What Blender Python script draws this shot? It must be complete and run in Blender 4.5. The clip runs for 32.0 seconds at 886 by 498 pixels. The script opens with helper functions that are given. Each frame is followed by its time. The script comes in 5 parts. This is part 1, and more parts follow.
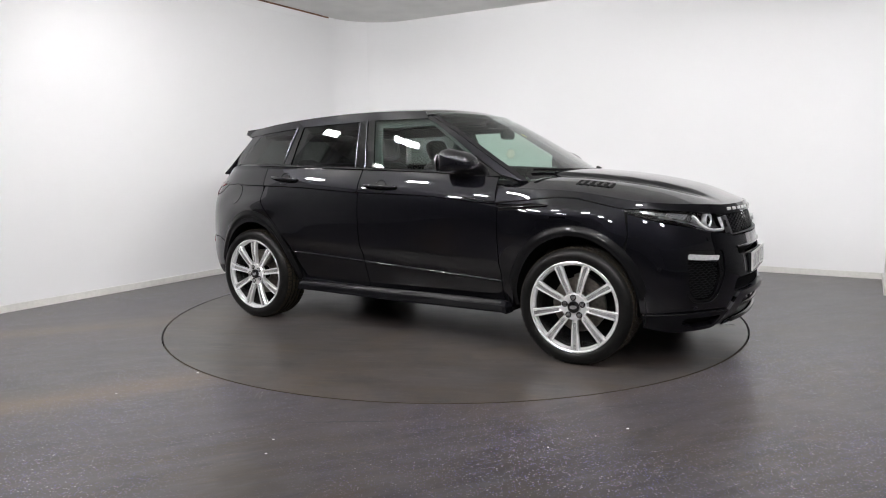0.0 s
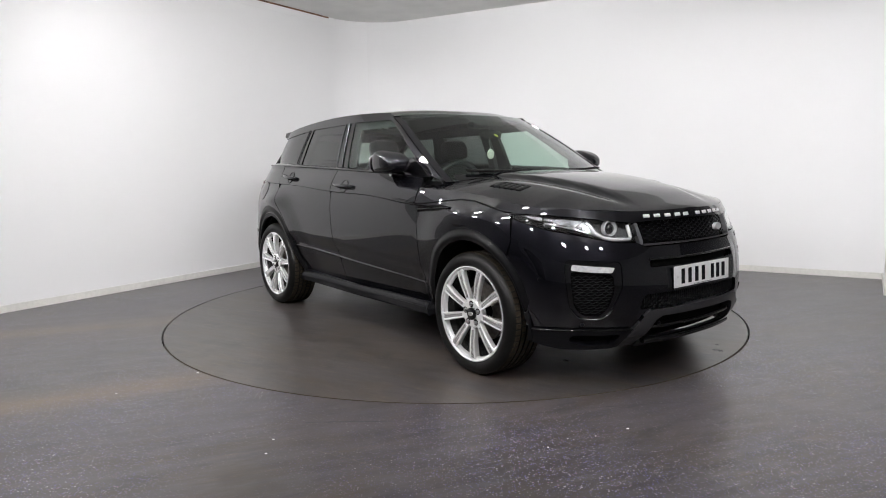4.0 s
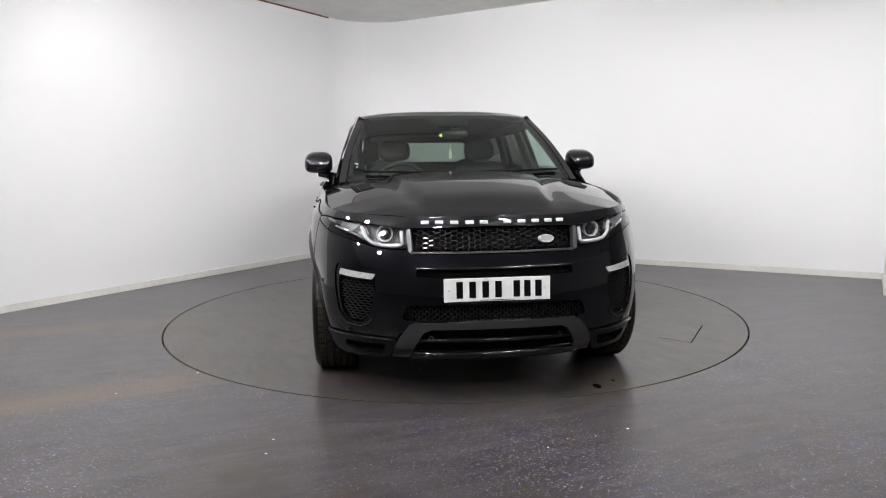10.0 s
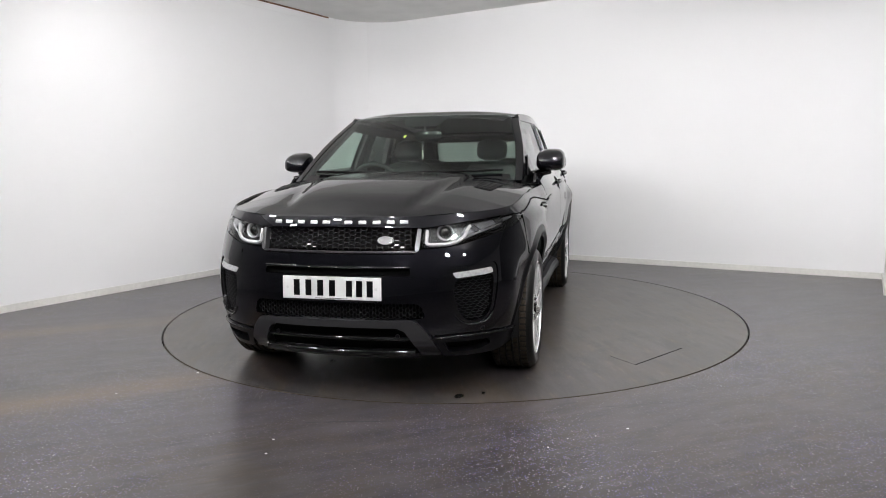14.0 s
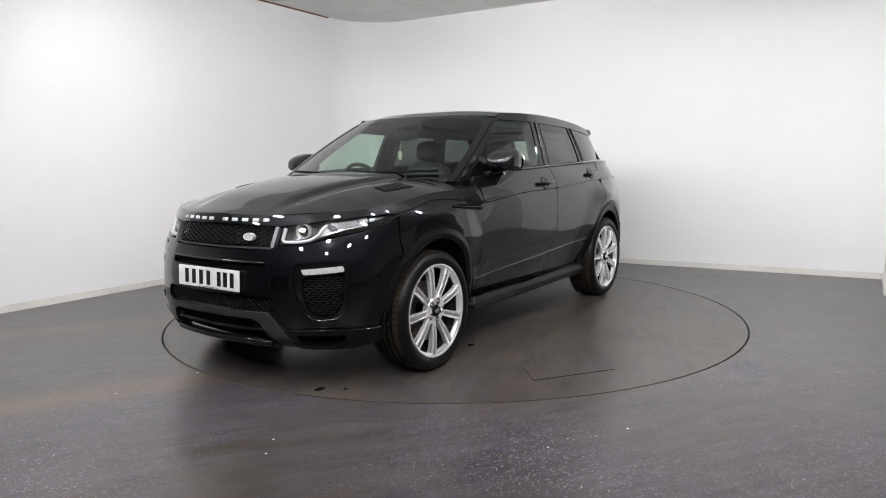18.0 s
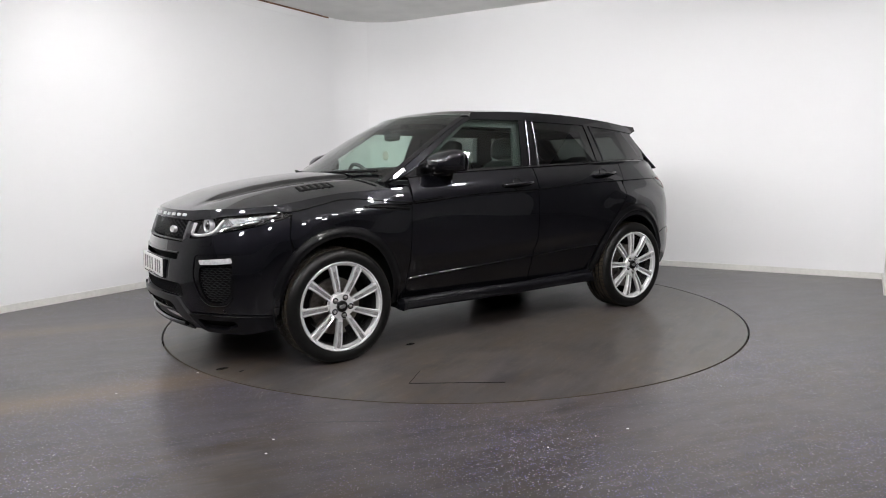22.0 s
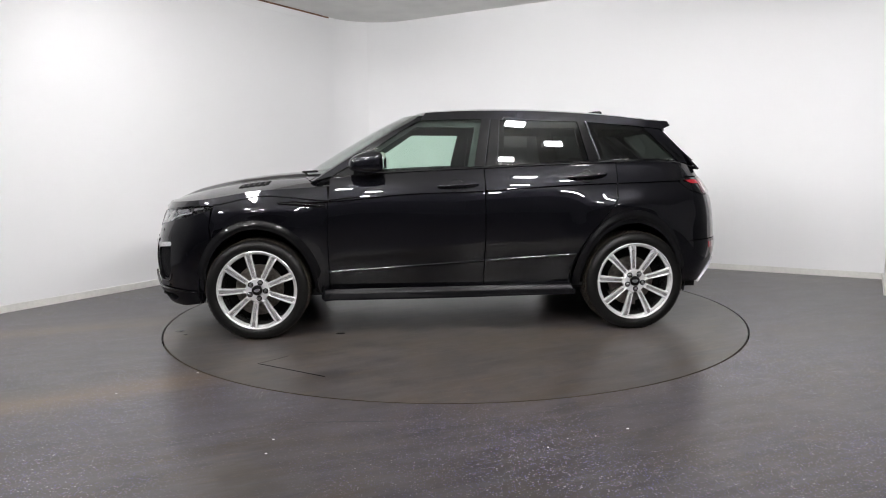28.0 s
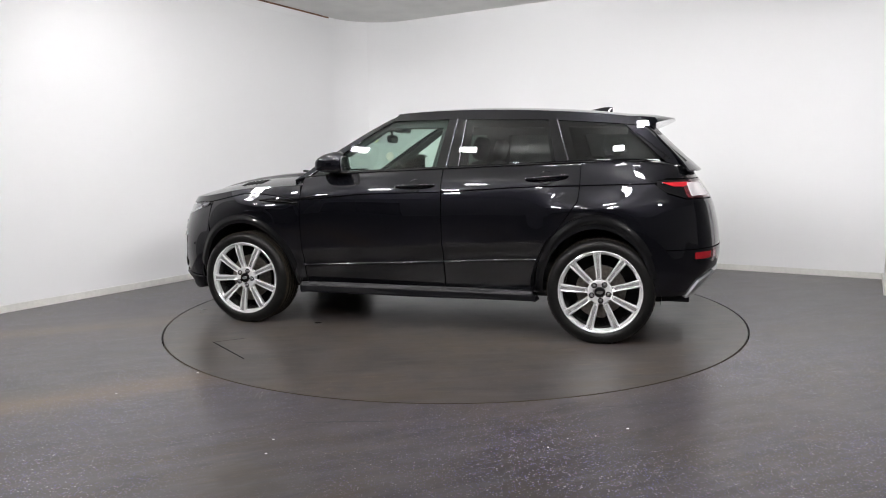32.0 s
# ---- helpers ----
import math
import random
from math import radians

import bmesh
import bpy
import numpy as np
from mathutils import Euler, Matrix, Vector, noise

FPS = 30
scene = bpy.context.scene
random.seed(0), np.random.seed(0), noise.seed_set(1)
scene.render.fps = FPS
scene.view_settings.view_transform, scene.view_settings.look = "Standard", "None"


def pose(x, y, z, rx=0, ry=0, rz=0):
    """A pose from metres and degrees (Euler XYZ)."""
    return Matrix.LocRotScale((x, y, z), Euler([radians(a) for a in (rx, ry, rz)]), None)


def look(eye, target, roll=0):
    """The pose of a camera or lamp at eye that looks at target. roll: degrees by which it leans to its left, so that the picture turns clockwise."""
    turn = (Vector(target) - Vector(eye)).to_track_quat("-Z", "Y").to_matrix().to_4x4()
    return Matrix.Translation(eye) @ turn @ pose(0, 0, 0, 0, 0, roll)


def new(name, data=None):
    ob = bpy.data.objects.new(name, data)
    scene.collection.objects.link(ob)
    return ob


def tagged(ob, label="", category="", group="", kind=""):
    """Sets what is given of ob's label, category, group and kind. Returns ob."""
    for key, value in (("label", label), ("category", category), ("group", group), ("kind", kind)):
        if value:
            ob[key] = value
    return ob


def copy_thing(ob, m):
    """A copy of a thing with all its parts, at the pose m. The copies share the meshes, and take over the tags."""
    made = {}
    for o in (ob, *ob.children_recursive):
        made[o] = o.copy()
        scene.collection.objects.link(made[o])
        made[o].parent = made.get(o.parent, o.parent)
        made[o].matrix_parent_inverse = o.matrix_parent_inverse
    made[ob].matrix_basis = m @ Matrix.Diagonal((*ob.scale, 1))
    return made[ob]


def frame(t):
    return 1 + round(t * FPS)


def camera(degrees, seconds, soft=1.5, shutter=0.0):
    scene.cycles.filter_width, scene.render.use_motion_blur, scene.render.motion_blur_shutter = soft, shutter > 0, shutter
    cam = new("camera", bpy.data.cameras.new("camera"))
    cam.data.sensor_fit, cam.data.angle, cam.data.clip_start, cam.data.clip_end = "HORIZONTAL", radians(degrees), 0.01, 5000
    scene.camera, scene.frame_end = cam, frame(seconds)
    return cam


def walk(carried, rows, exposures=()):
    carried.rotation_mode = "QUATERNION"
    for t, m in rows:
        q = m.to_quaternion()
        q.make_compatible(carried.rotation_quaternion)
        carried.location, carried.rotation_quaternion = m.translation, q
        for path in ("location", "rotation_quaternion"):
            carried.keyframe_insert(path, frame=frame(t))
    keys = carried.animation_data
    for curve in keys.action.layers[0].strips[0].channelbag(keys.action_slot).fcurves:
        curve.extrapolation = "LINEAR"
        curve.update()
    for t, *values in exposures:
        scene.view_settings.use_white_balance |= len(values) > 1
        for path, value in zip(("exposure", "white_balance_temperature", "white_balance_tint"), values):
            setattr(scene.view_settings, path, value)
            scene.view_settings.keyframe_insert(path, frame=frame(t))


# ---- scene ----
EYE = (0.0, -5.544, 1.204)
PAN, TILT, ROLL = radians(-0.84), radians(-7.21), -0.73
AIM = (EYE[0] + math.sin(PAN) * math.cos(TILT), EYE[1] + math.cos(PAN) * math.cos(TILT), EYE[2] + math.sin(TILT))
cam = camera(66.11, 32.0, soft=1.0)
walk(cam, [(0.0, look(EYE, AIM, ROLL)), (32.0, look(EYE, AIM, ROLL))])

# ---- world and lights ----
world = bpy.data.worlds.new("world")
scene.world = world
world.use_nodes = True
world.node_tree.nodes["Background"].inputs[0].default_value = (0.8, 0.85, 1.0, 1)
world.node_tree.nodes["Background"].inputs[1].default_value = 0.02
LIGHT_POWER = 216.0
scene.view_settings.exposure = 0.0


# ---- materials ----
def material(name, color, rough=0.5, metal=0.0, coat=0.0, spec=0.5, emit=None, power=0.0):
    m = bpy.data.materials.new(name)
    m.use_nodes = True
    b = m.node_tree.nodes["Principled BSDF"]
    b.inputs["Base Color"].default_value = (*color, 1)
    b.inputs["Roughness"].default_value = rough
    b.inputs["Metallic"].default_value = metal
    b.inputs["Coat Weight"].default_value = coat
    b.inputs["Coat Roughness"].default_value = 0.03
    b.inputs["Specular IOR Level"].default_value = spec
    if emit:
        b.inputs["Emission Color"].default_value = (*emit, 1)
        b.inputs["Emission Strength"].default_value = power
    return m


def grain(m, scale=30.0, low=0.8, high=1.2, bump=0.0, depth=0.001, second=0.0, rough=0.0, stretch=(1, 1, 1)):
    """Noise at two scales over a material's colour, roughness and relief."""
    t = m.node_tree
    b = t.nodes["Principled BSDF"]
    co = t.nodes.new("ShaderNodeTexCoord")
    mp = t.nodes.new("ShaderNodeMapping")
    mp.inputs["Scale"].default_value = stretch
    t.links.new(co.outputs["Object"], mp.inputs["Vector"])
    n = t.nodes.new("ShaderNodeTexNoise")
    n.inputs["Scale"].default_value, n.inputs["Detail"].default_value = scale, 6
    t.links.new(mp.outputs[0], n.inputs["Vector"])
    mr = t.nodes.new("ShaderNodeMapRange")
    mr.inputs["From Min"].default_value, mr.inputs["From Max"].default_value = 0.3, 0.7
    mr.inputs["To Min"].default_value, mr.inputs["To Max"].default_value = low, high
    t.links.new(n.outputs["Fac"], mr.inputs["Value"])
    last = mr.outputs[0]
    if second:
        n2 = t.nodes.new("ShaderNodeTexNoise")
        n2.inputs["Scale"].default_value, n2.inputs["Detail"].default_value = second, 4
        t.links.new(mp.outputs[0], n2.inputs["Vector"])
        m2 = t.nodes.new("ShaderNodeMapRange")
        m2.inputs["From Min"].default_value, m2.inputs["From Max"].default_value = 0.3, 0.7
        m2.inputs["To Min"].default_value, m2.inputs["To Max"].default_value = low, high
        t.links.new(n2.outputs["Fac"], m2.inputs["Value"])
        mu = t.nodes.new("ShaderNodeMath")
        mu.operation = "MULTIPLY"
        t.links.new(last, mu.inputs[0])
        t.links.new(m2.outputs[0], mu.inputs[1])
        last = mu.outputs[0]
    col = b.inputs["Base Color"].default_value[:]
    vm = t.nodes.new("ShaderNodeVectorMath")
    vm.operation = "SCALE"
    vm.inputs[0].default_value = col[:3]
    t.links.new(last, vm.inputs["Scale"])
    t.links.new(vm.outputs[0], b.inputs["Base Color"])
    if rough:
        mr3 = t.nodes.new("ShaderNodeMapRange")
        r0 = b.inputs["Roughness"].default_value
        mr3.inputs["From Min"].default_value, mr3.inputs["From Max"].default_value = 0.3, 0.7
        mr3.inputs["To Min"].default_value, mr3.inputs["To Max"].default_value = r0 - rough, r0 + rough
        t.links.new(n.outputs["Fac"], mr3.inputs["Value"])
        t.links.new(mr3.outputs[0], b.inputs["Roughness"])
    if bump:
        bp = t.nodes.new("ShaderNodeBump")
        bp.inputs["Strength"].default_value, bp.inputs["Distance"].default_value = bump, depth
        t.links.new(n.outputs["Fac"], bp.inputs["Height"])
        t.links.new(bp.outputs[0], b.inputs["Normal"])
    return m


def glass(name, tint, gloss=1.0):
    """A thin pane: tinted, clear, with a Fresnel gloss."""
    m = bpy.data.materials.new(name)
    m.use_nodes = True
    t = m.node_tree
    t.nodes.clear()
    out = t.nodes.new("ShaderNodeOutputMaterial")
    mix = t.nodes.new("ShaderNodeMixShader")
    tr = t.nodes.new("ShaderNodeBsdfTransparent")
    tr.inputs[0].default_value = (*tint, 1)
    gl = t.nodes.new("ShaderNodeBsdfGlossy")
    gl.inputs["Roughness"].default_value = 0.01
    gl.inputs[0].default_value = (gloss, gloss, gloss, 1)
    lw = t.nodes.new("ShaderNodeLayerWeight")
    lw.inputs[0].default_value = 0.5
    last = lw.outputs["Facing"]
    for kind, value in (("POWER", 4.5), ("MULTIPLY", 0.9), ("ADD", 0.05)):
        k = t.nodes.new("ShaderNodeMath")
        k.operation = kind
        k.inputs[1].default_value = value
        t.links.new(last, k.inputs[0])
        last = k.outputs[0]
    t.links.new(last, mix.inputs[0])
    t.links.new(tr.outputs[0], mix.inputs[1])
    t.links.new(gl.outputs[0], mix.inputs[2])
    t.links.new(mix.outputs[0], out.inputs[0])
    return m


WALL = grain(material("wall_paint", (0.86, 0.86, 0.87), 0.55, spec=0.3), 260, 0.985, 1.015, 0.08, 0.0006, 0.7)
SKIRT = grain(material("skirting_paint", (0.78, 0.77, 0.74), 0.35), 30, 0.93, 1.03, second=3)
CEIL = grain(material("ceiling_board", (0.76, 0.76, 0.74), 0.8), 3, 0.95, 1.05)
RUST = grain(material("rusty_edge", (0.20, 0.10, 0.06), 0.8), 9, 0.5, 1.3)
# tones of the added unseen walls, chosen for what the car reflects
DIM = grain(material("dim_surround", (0.36, 0.36, 0.37), 0.7), 5, 0.9, 1.1)
DUSK = grain(material("dark_surround", (0.10, 0.10, 0.105), 0.7), 5, 0.9, 1.1)
GREY = grain(material("pale_surround", (0.82, 0.82, 0.83), 0.7), 5, 0.93, 1.07)
OIL = material("oil_mark", (0.01, 0.0095, 0.009), 0.25)
EDGE_BROWN = material("brown_edge", (0.085, 0.070, 0.050), 0.6)
SCUFF = grain(material("rubber_scuff", (0.022, 0.021, 0.024), 0.3), 30, 0.7, 1.6)
SCRATCH = grain(material("pale_scratch", (0.11, 0.10, 0.09), 0.4), 30, 0.6, 1.3)


def vinyl(name, color, stain, specks, bands=()):
    """Worn safety flooring: stains at two scales, fine grit, and small pale and blue specks."""
    m = material(name, color, 0.3)
    t = m.node_tree
    b = t.nodes["Principled BSDF"]
    co = t.nodes.new("ShaderNodeTexCoord").outputs["Object"]

    def noise_at(scale, detail, low, high, rough=0.55, at=None):
        n = t.nodes.new("ShaderNodeTexNoise")
        n.inputs["Scale"].default_value, n.inputs["Detail"].default_value, n.inputs["Roughness"].default_value = scale, detail, rough
        t.links.new(at or co, n.inputs["Vector"])
        r = t.nodes.new("ShaderNodeMapRange")
        r.inputs["From Min"].default_value, r.inputs["From Max"].default_value = low, high
        t.links.new(n.outputs["Fac"], r.inputs["Value"])
        return r.outputs[0]

    def mix(fac, a, c, kind="MIX"):
        x = t.nodes.new("ShaderNodeMix")
        x.data_type, x.blend_type = "RGBA", kind
        t.links.new(fac, x.inputs[0])
        for sock, v in ((x.inputs[6], a), (x.inputs[7], c)):
            if isinstance(v, tuple):
                sock.default_value = (*v, 1)
            else:
                t.links.new(v, sock)
        return x.outputs[2]
    mp = t.nodes.new("ShaderNodeMapping")
    mp.vector_type = "TEXTURE"
    mp.inputs["Scale"].default_value, mp.inputs["Rotation"].default_value = (2.9, 0.6, 1), (0, 0, radians(22))
    t.links.new(co, mp.inputs["Vector"])
    streak = mp.outputs[0]
    col = mix(noise_at(0.9, 5, 0.40, 0.66, 0.55, streak), color, stain)
    col = mix(noise_at(1.3, 5, 0.35, 0.85, 0.6), col, tuple(0.66 * c for c in color))
    col = mix(noise_at(4.5, 6, 0.46, 0.60, 0.65), col, tuple(0.62 * c for c in color))
    col = mix(noise_at(7, 6, 0.42, 0.72, 0.7, streak), col, tuple(1.6 * c for c in color))
    col = mix(noise_at(4, 7, 0.50, 0.66, 0.72, streak), col, tuple(0.60 * c for c in stain))
    col = mix(noise_at(11, 6, 0.55, 0.75, 0.75, streak), col, tuple(1.35 * c for c in stain))
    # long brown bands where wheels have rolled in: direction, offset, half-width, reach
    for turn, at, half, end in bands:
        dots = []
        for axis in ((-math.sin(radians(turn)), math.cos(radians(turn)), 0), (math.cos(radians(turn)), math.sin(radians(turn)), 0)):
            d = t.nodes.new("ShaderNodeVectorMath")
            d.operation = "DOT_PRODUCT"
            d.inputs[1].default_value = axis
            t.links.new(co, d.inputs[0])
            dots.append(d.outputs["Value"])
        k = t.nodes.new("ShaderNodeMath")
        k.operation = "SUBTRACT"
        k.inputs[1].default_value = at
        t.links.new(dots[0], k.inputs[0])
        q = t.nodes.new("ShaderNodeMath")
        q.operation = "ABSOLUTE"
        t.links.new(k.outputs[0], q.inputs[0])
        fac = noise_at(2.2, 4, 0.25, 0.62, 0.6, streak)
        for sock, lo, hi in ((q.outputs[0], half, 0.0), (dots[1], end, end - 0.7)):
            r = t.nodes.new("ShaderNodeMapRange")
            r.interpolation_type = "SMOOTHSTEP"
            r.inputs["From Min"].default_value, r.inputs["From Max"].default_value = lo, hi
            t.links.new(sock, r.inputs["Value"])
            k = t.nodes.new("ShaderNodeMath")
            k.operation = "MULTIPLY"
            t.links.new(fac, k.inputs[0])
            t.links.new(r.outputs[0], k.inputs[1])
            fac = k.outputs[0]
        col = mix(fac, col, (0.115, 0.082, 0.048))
    worn = noise_at(0.7, 3, 0.30, 0.60)
    # chips set in the sheet: a hue drawn for each cell, a small round chip in some of them
    for scale, cut, size in ((85, 0.70, 0.30), (140, 0.66, 0.36)):
        v = t.nodes.new("ShaderNodeTexVoronoi")
        v.inputs["Scale"].default_value = scale
        t.links.new(co, v.inputs["Vector"])
        sep = t.nodes.new("ShaderNodeSeparateColor")
        t.links.new(v.outputs["Color"], sep.inputs[0])
        ramp = t.nodes.new("ShaderNodeValToRGB")
        ramp.color_ramp.interpolation = "CONSTANT"
        stops = [(0.0, (0.10, 0.09, 0.30)), (0.34, (0.22, 0.20, 0.36)), (0.58, (0.40, 0.38, 0.42)), (0.74, (0.26, 0.12, 0.24)), (0.84, (0.62, 0.62, 0.62)), (0.90, (0.015, 0.015, 0.016))]
        while len(ramp.color_ramp.elements) < len(stops):
            ramp.color_ramp.elements.new(0.5)
        for e, (at, tint) in zip(ramp.color_ramp.elements, stops):
            e.position, e.color = at, (*tint, 1)
        t.links.new(sep.outputs[1], ramp.inputs[0])
        fac = None
        for kind, value, sock in (("GREATER_THAN", cut, sep.outputs[0]), ("LESS_THAN", size, v.outputs["Distance"])):
            g = t.nodes.new("ShaderNodeMath")
            g.operation = kind
            g.inputs[1].default_value = value
            t.links.new(sock, g.inputs[0])
            if fac is None:
                fac = g.outputs[0]
            else:
                k = t.nodes.new("ShaderNodeMath")
                k.operation = "MULTIPLY"
                t.links.new(fac, k.inputs[0])
                t.links.new(g.outputs[0], k.inputs[1])
                fac = k.outputs[0]
        for factor in (worn, specks):
            k = t.nodes.new("ShaderNodeMath")
            k.operation = "MULTIPLY"
            t.links.new(fac, k.inputs[0])
            if isinstance(factor, float):
                k.inputs[1].default_value = factor
            else:
                t.links.new(factor, k.inputs[1])
            fac = k.outputs[0]
        col = mix(fac, col, ramp.outputs[0])
    t.links.new(col, b.inputs["Base Color"])
    ro = t.nodes.new("ShaderNodeMapRange")
    ro.inputs["To Min"].default_value, ro.inputs["To Max"].default_value = 0.282, 0.325
    t.links.new(noise_at(0.9, 2, 0.25, 0.8), ro.inputs["Value"])
    t.links.new(ro.outputs[0], b.inputs["Roughness"])
    return m


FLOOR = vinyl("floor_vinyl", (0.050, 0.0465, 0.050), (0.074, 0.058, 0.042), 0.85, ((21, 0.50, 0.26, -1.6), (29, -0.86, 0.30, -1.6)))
TABLE = vinyl("table_vinyl", (0.048, 0.044, 0.044), (0.092, 0.070, 0.048), 0.14)
PAINT = material("black_paint", (0.0019, 0.0019, 0.0026), 0.30, coat=1.0, spec=0.07)
PAINT.node_tree.nodes["Principled BSDF"].inputs["Specular Tint"].default_value = (0.75, 0.75, 1.0, 1)
PAINT.node_tree.nodes["Principled BSDF"].inputs["Coat Roughness"].default_value = 0.012
SATIN = grain(material("satin_black", (0.0035, 0.0035, 0.0048), 0.36, spec=0.2), 400, 0.9, 1.1, 0.05, 0.0004)
ARCH = grain(material("arch_black", (0.0025, 0.0025, 0.003), 0.38, coat=0.25, spec=0.15), 400, 0.9, 1.1)
DARK = material("dark_void", (0.004, 0.004, 0.004), 0.8, spec=0.1)
PLASTIC = grain(material("black_plastic", (0.008, 0.008, 0.009), 0.42, spec=0.25), 500, 0.8, 1.2, 0.1, 0.0004)
RUBBER = grain(material("tyre_rubber", (0.0045, 0.0043, 0.0042), 0.40, spec=0.2), 60, 0.8, 1.25, 0.1, 0.0006)
TREAD = grain(material("worn_tread", (0.028, 0.022, 0.015), 0.7, spec=0.2), 90, 0.6, 1.4)
SATIN_ALLOY = grain(material("satin_alloy", (0.55, 0.55, 0.56), 0.20, 0.75), 120, 0.9, 1.1)
ALLOY = grain(material("polished_alloy", (0.93, 0.93, 0.94), 0.14, 0.66), 90, 0.96, 1.02, rough=0.04)
CHROME = material("bright_chrome", (0.85, 0.85, 0.86), 0.08, 1.0)
# silver alloy darkened in its colour for the shade inside the rim
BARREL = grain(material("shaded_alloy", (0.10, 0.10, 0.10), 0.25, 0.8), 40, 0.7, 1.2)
STEEL = grain(material("brake_steel", (0.16, 0.145, 0.13), 0.45, 1.0), 40, 0.6, 1.2)
GLOSS = material("gloss_black", (0.003, 0.003, 0.0035), 0.3, coat=1.0, spec=0.02)
BLACK_CHROME = material("black_chrome", (0.003, 0.003, 0.004), 0.35, 0.0, coat=0.4, spec=0.1)
# metal tone that imitates lamp glints along gloss black pillar edges
GLINT = material("glint_metal", (0.10, 0.10, 0.11), 0.22, 1.0)
CLEAR = glass("clear_glass", (0.74, 0.88, 0.80))
SCREEN = glass("windscreen_glass", (0.62, 0.73, 0.675))
PRIVACY = glass("privacy_glass", (0.12, 0.13, 0.125))
HATCH_GLASS = glass("rear_glass", (0.30, 0.34, 0.31))
LENS = glass("lamp_lens", (0.93, 0.94, 0.95))
LEATHER = grain(material("black_leather", (0.016, 0.016, 0.017), 0.5), 120, 0.8, 1.2, 0.2, 0.001)
CLOTH = grain(material("dark_trim", (0.022, 0.022, 0.024), 0.75), 25, 0.85, 1.15)
LINER = grain(material("headliner", (0.08, 0.08, 0.085), 0.9), 25, 0.92, 1.08)
WHITE = material("white_reflector", (0.60, 0.60, 0.60), 0.25)
RED = material("red_lens", (0.30, 0.010, 0.016), 0.1, coat=1.0)
DIM_RED = material("dim_red_lens", (0.09, 0.014, 0.018), 0.1, coat=1.0)
PANEL = material("lamp_diffuser", (0.9, 0.9, 0.9), 0.5, emit=(1.0, 0.985, 0.985), power=LIGHT_POWER)
FRAME = material("lamp_frame", (0.75, 0.75, 0.75), 0.4)


# ---- helpers ----
def link(name, verts, faces, mat, parent=None, label="", smooth=False, normals=None):
    me = bpy.data.meshes.new(name)
    me.from_pydata([tuple(map(float, v)) for v in verts], [], [tuple(map(int, f)) for f in faces])
    if smooth:
        me.polygons.foreach_set("use_smooth", [True] * len(me.polygons))
    me.materials.append(mat)
    me.update()
    if normals is not None:
        me.normals_split_custom_set_from_vertices([tuple(map(float, n)) for n in normals])
    ob = new(name, me)
    if parent:
        ob.parent = parent
    if label:
        ob["label"] = label
    return ob


def part(name, bm, mat, parent=None, label="", smooth=False, angle=None):
    me = bpy.data.meshes.new(name)
    bmesh.ops.recalc_face_normals(bm, faces=bm.faces)
    bm.to_mesh(me)
    bm.free()
    me.materials.append(mat)
    if smooth:
        me.polygons.foreach_set("use_smooth", [True] * len(me.polygons))
        me.set_sharp_from_angle(angle=radians(angle or 35))
    ob = new(name, me)
    if parent:
        ob.parent = parent
    if label:
        ob["label"] = label
    return ob


def add_box(bm, x0, x1, y0, y1, z0, z1, bevel=0.0, m=None):
    r = bmesh.ops.create_cube(bm, size=1.0)
    vs = r["verts"]
    bmesh.ops.transform(bm, matrix=Matrix.Translation(((x0 + x1) / 2, (y0 + y1) / 2, (z0 + z1) / 2)) @ Matrix.Diagonal((x1 - x0, y1 - y0, z1 - z0, 1)), verts=vs)
    if bevel:
        es = list({e for v in vs for e in v.link_edges})
        r = bmesh.ops.bevel(bm, geom=es, offset=bevel, segments=2, affect="EDGES", profile=0.5)
        vs = list({v for f in r["faces"] for v in f.verts} | {v for v in vs if v.is_valid})
    if m is not None:
        bmesh.ops.transform(bm, matrix=m, verts=vs)
    return vs


def add_lathe(bm, prof, n, m=None, a0=0.0, a1=360.0):
    """Turns a profile of (radius, height) about the z axis."""
    full = abs(a1 - a0) >= 360
    k = n if full else n + 1
    rings = []
    for i in range(k):
        a = radians(a0 + (a1 - a0) * i / n)
        rings.append([bm.verts.new((r * math.cos(a), r * math.sin(a), h)) for r, h in prof])
    for i in range(n):
        p, q = rings[i], rings[(i + 1) % k]
        for j in range(len(prof) - 1):
            bm.faces.new((p[j], q[j], q[j + 1], p[j + 1]))
    vs = [v for r in rings for v in r]
    if m is not None:
        bmesh.ops.transform(bm, matrix=m, verts=vs)
    return vs


def add_prism(bm, pts, h0, h1, m=None):
    """A closed outline of (x, y) points raised from h0 to h1."""
    a = [bm.verts.new((x, y, h0)) for x, y in pts]
    b = [bm.verts.new((x, y, h1)) for x, y in pts]
    bm.faces.new(a[::-1])
    bm.faces.new(b)
    for i in range(len(pts)):
        j = (i + 1) % len(pts)
        bm.faces.new((a[i], a[j], b[j], b[i]))
    if m is not None:
        bmesh.ops.transform(bm, matrix=m, verts=a + b)
    return a + b


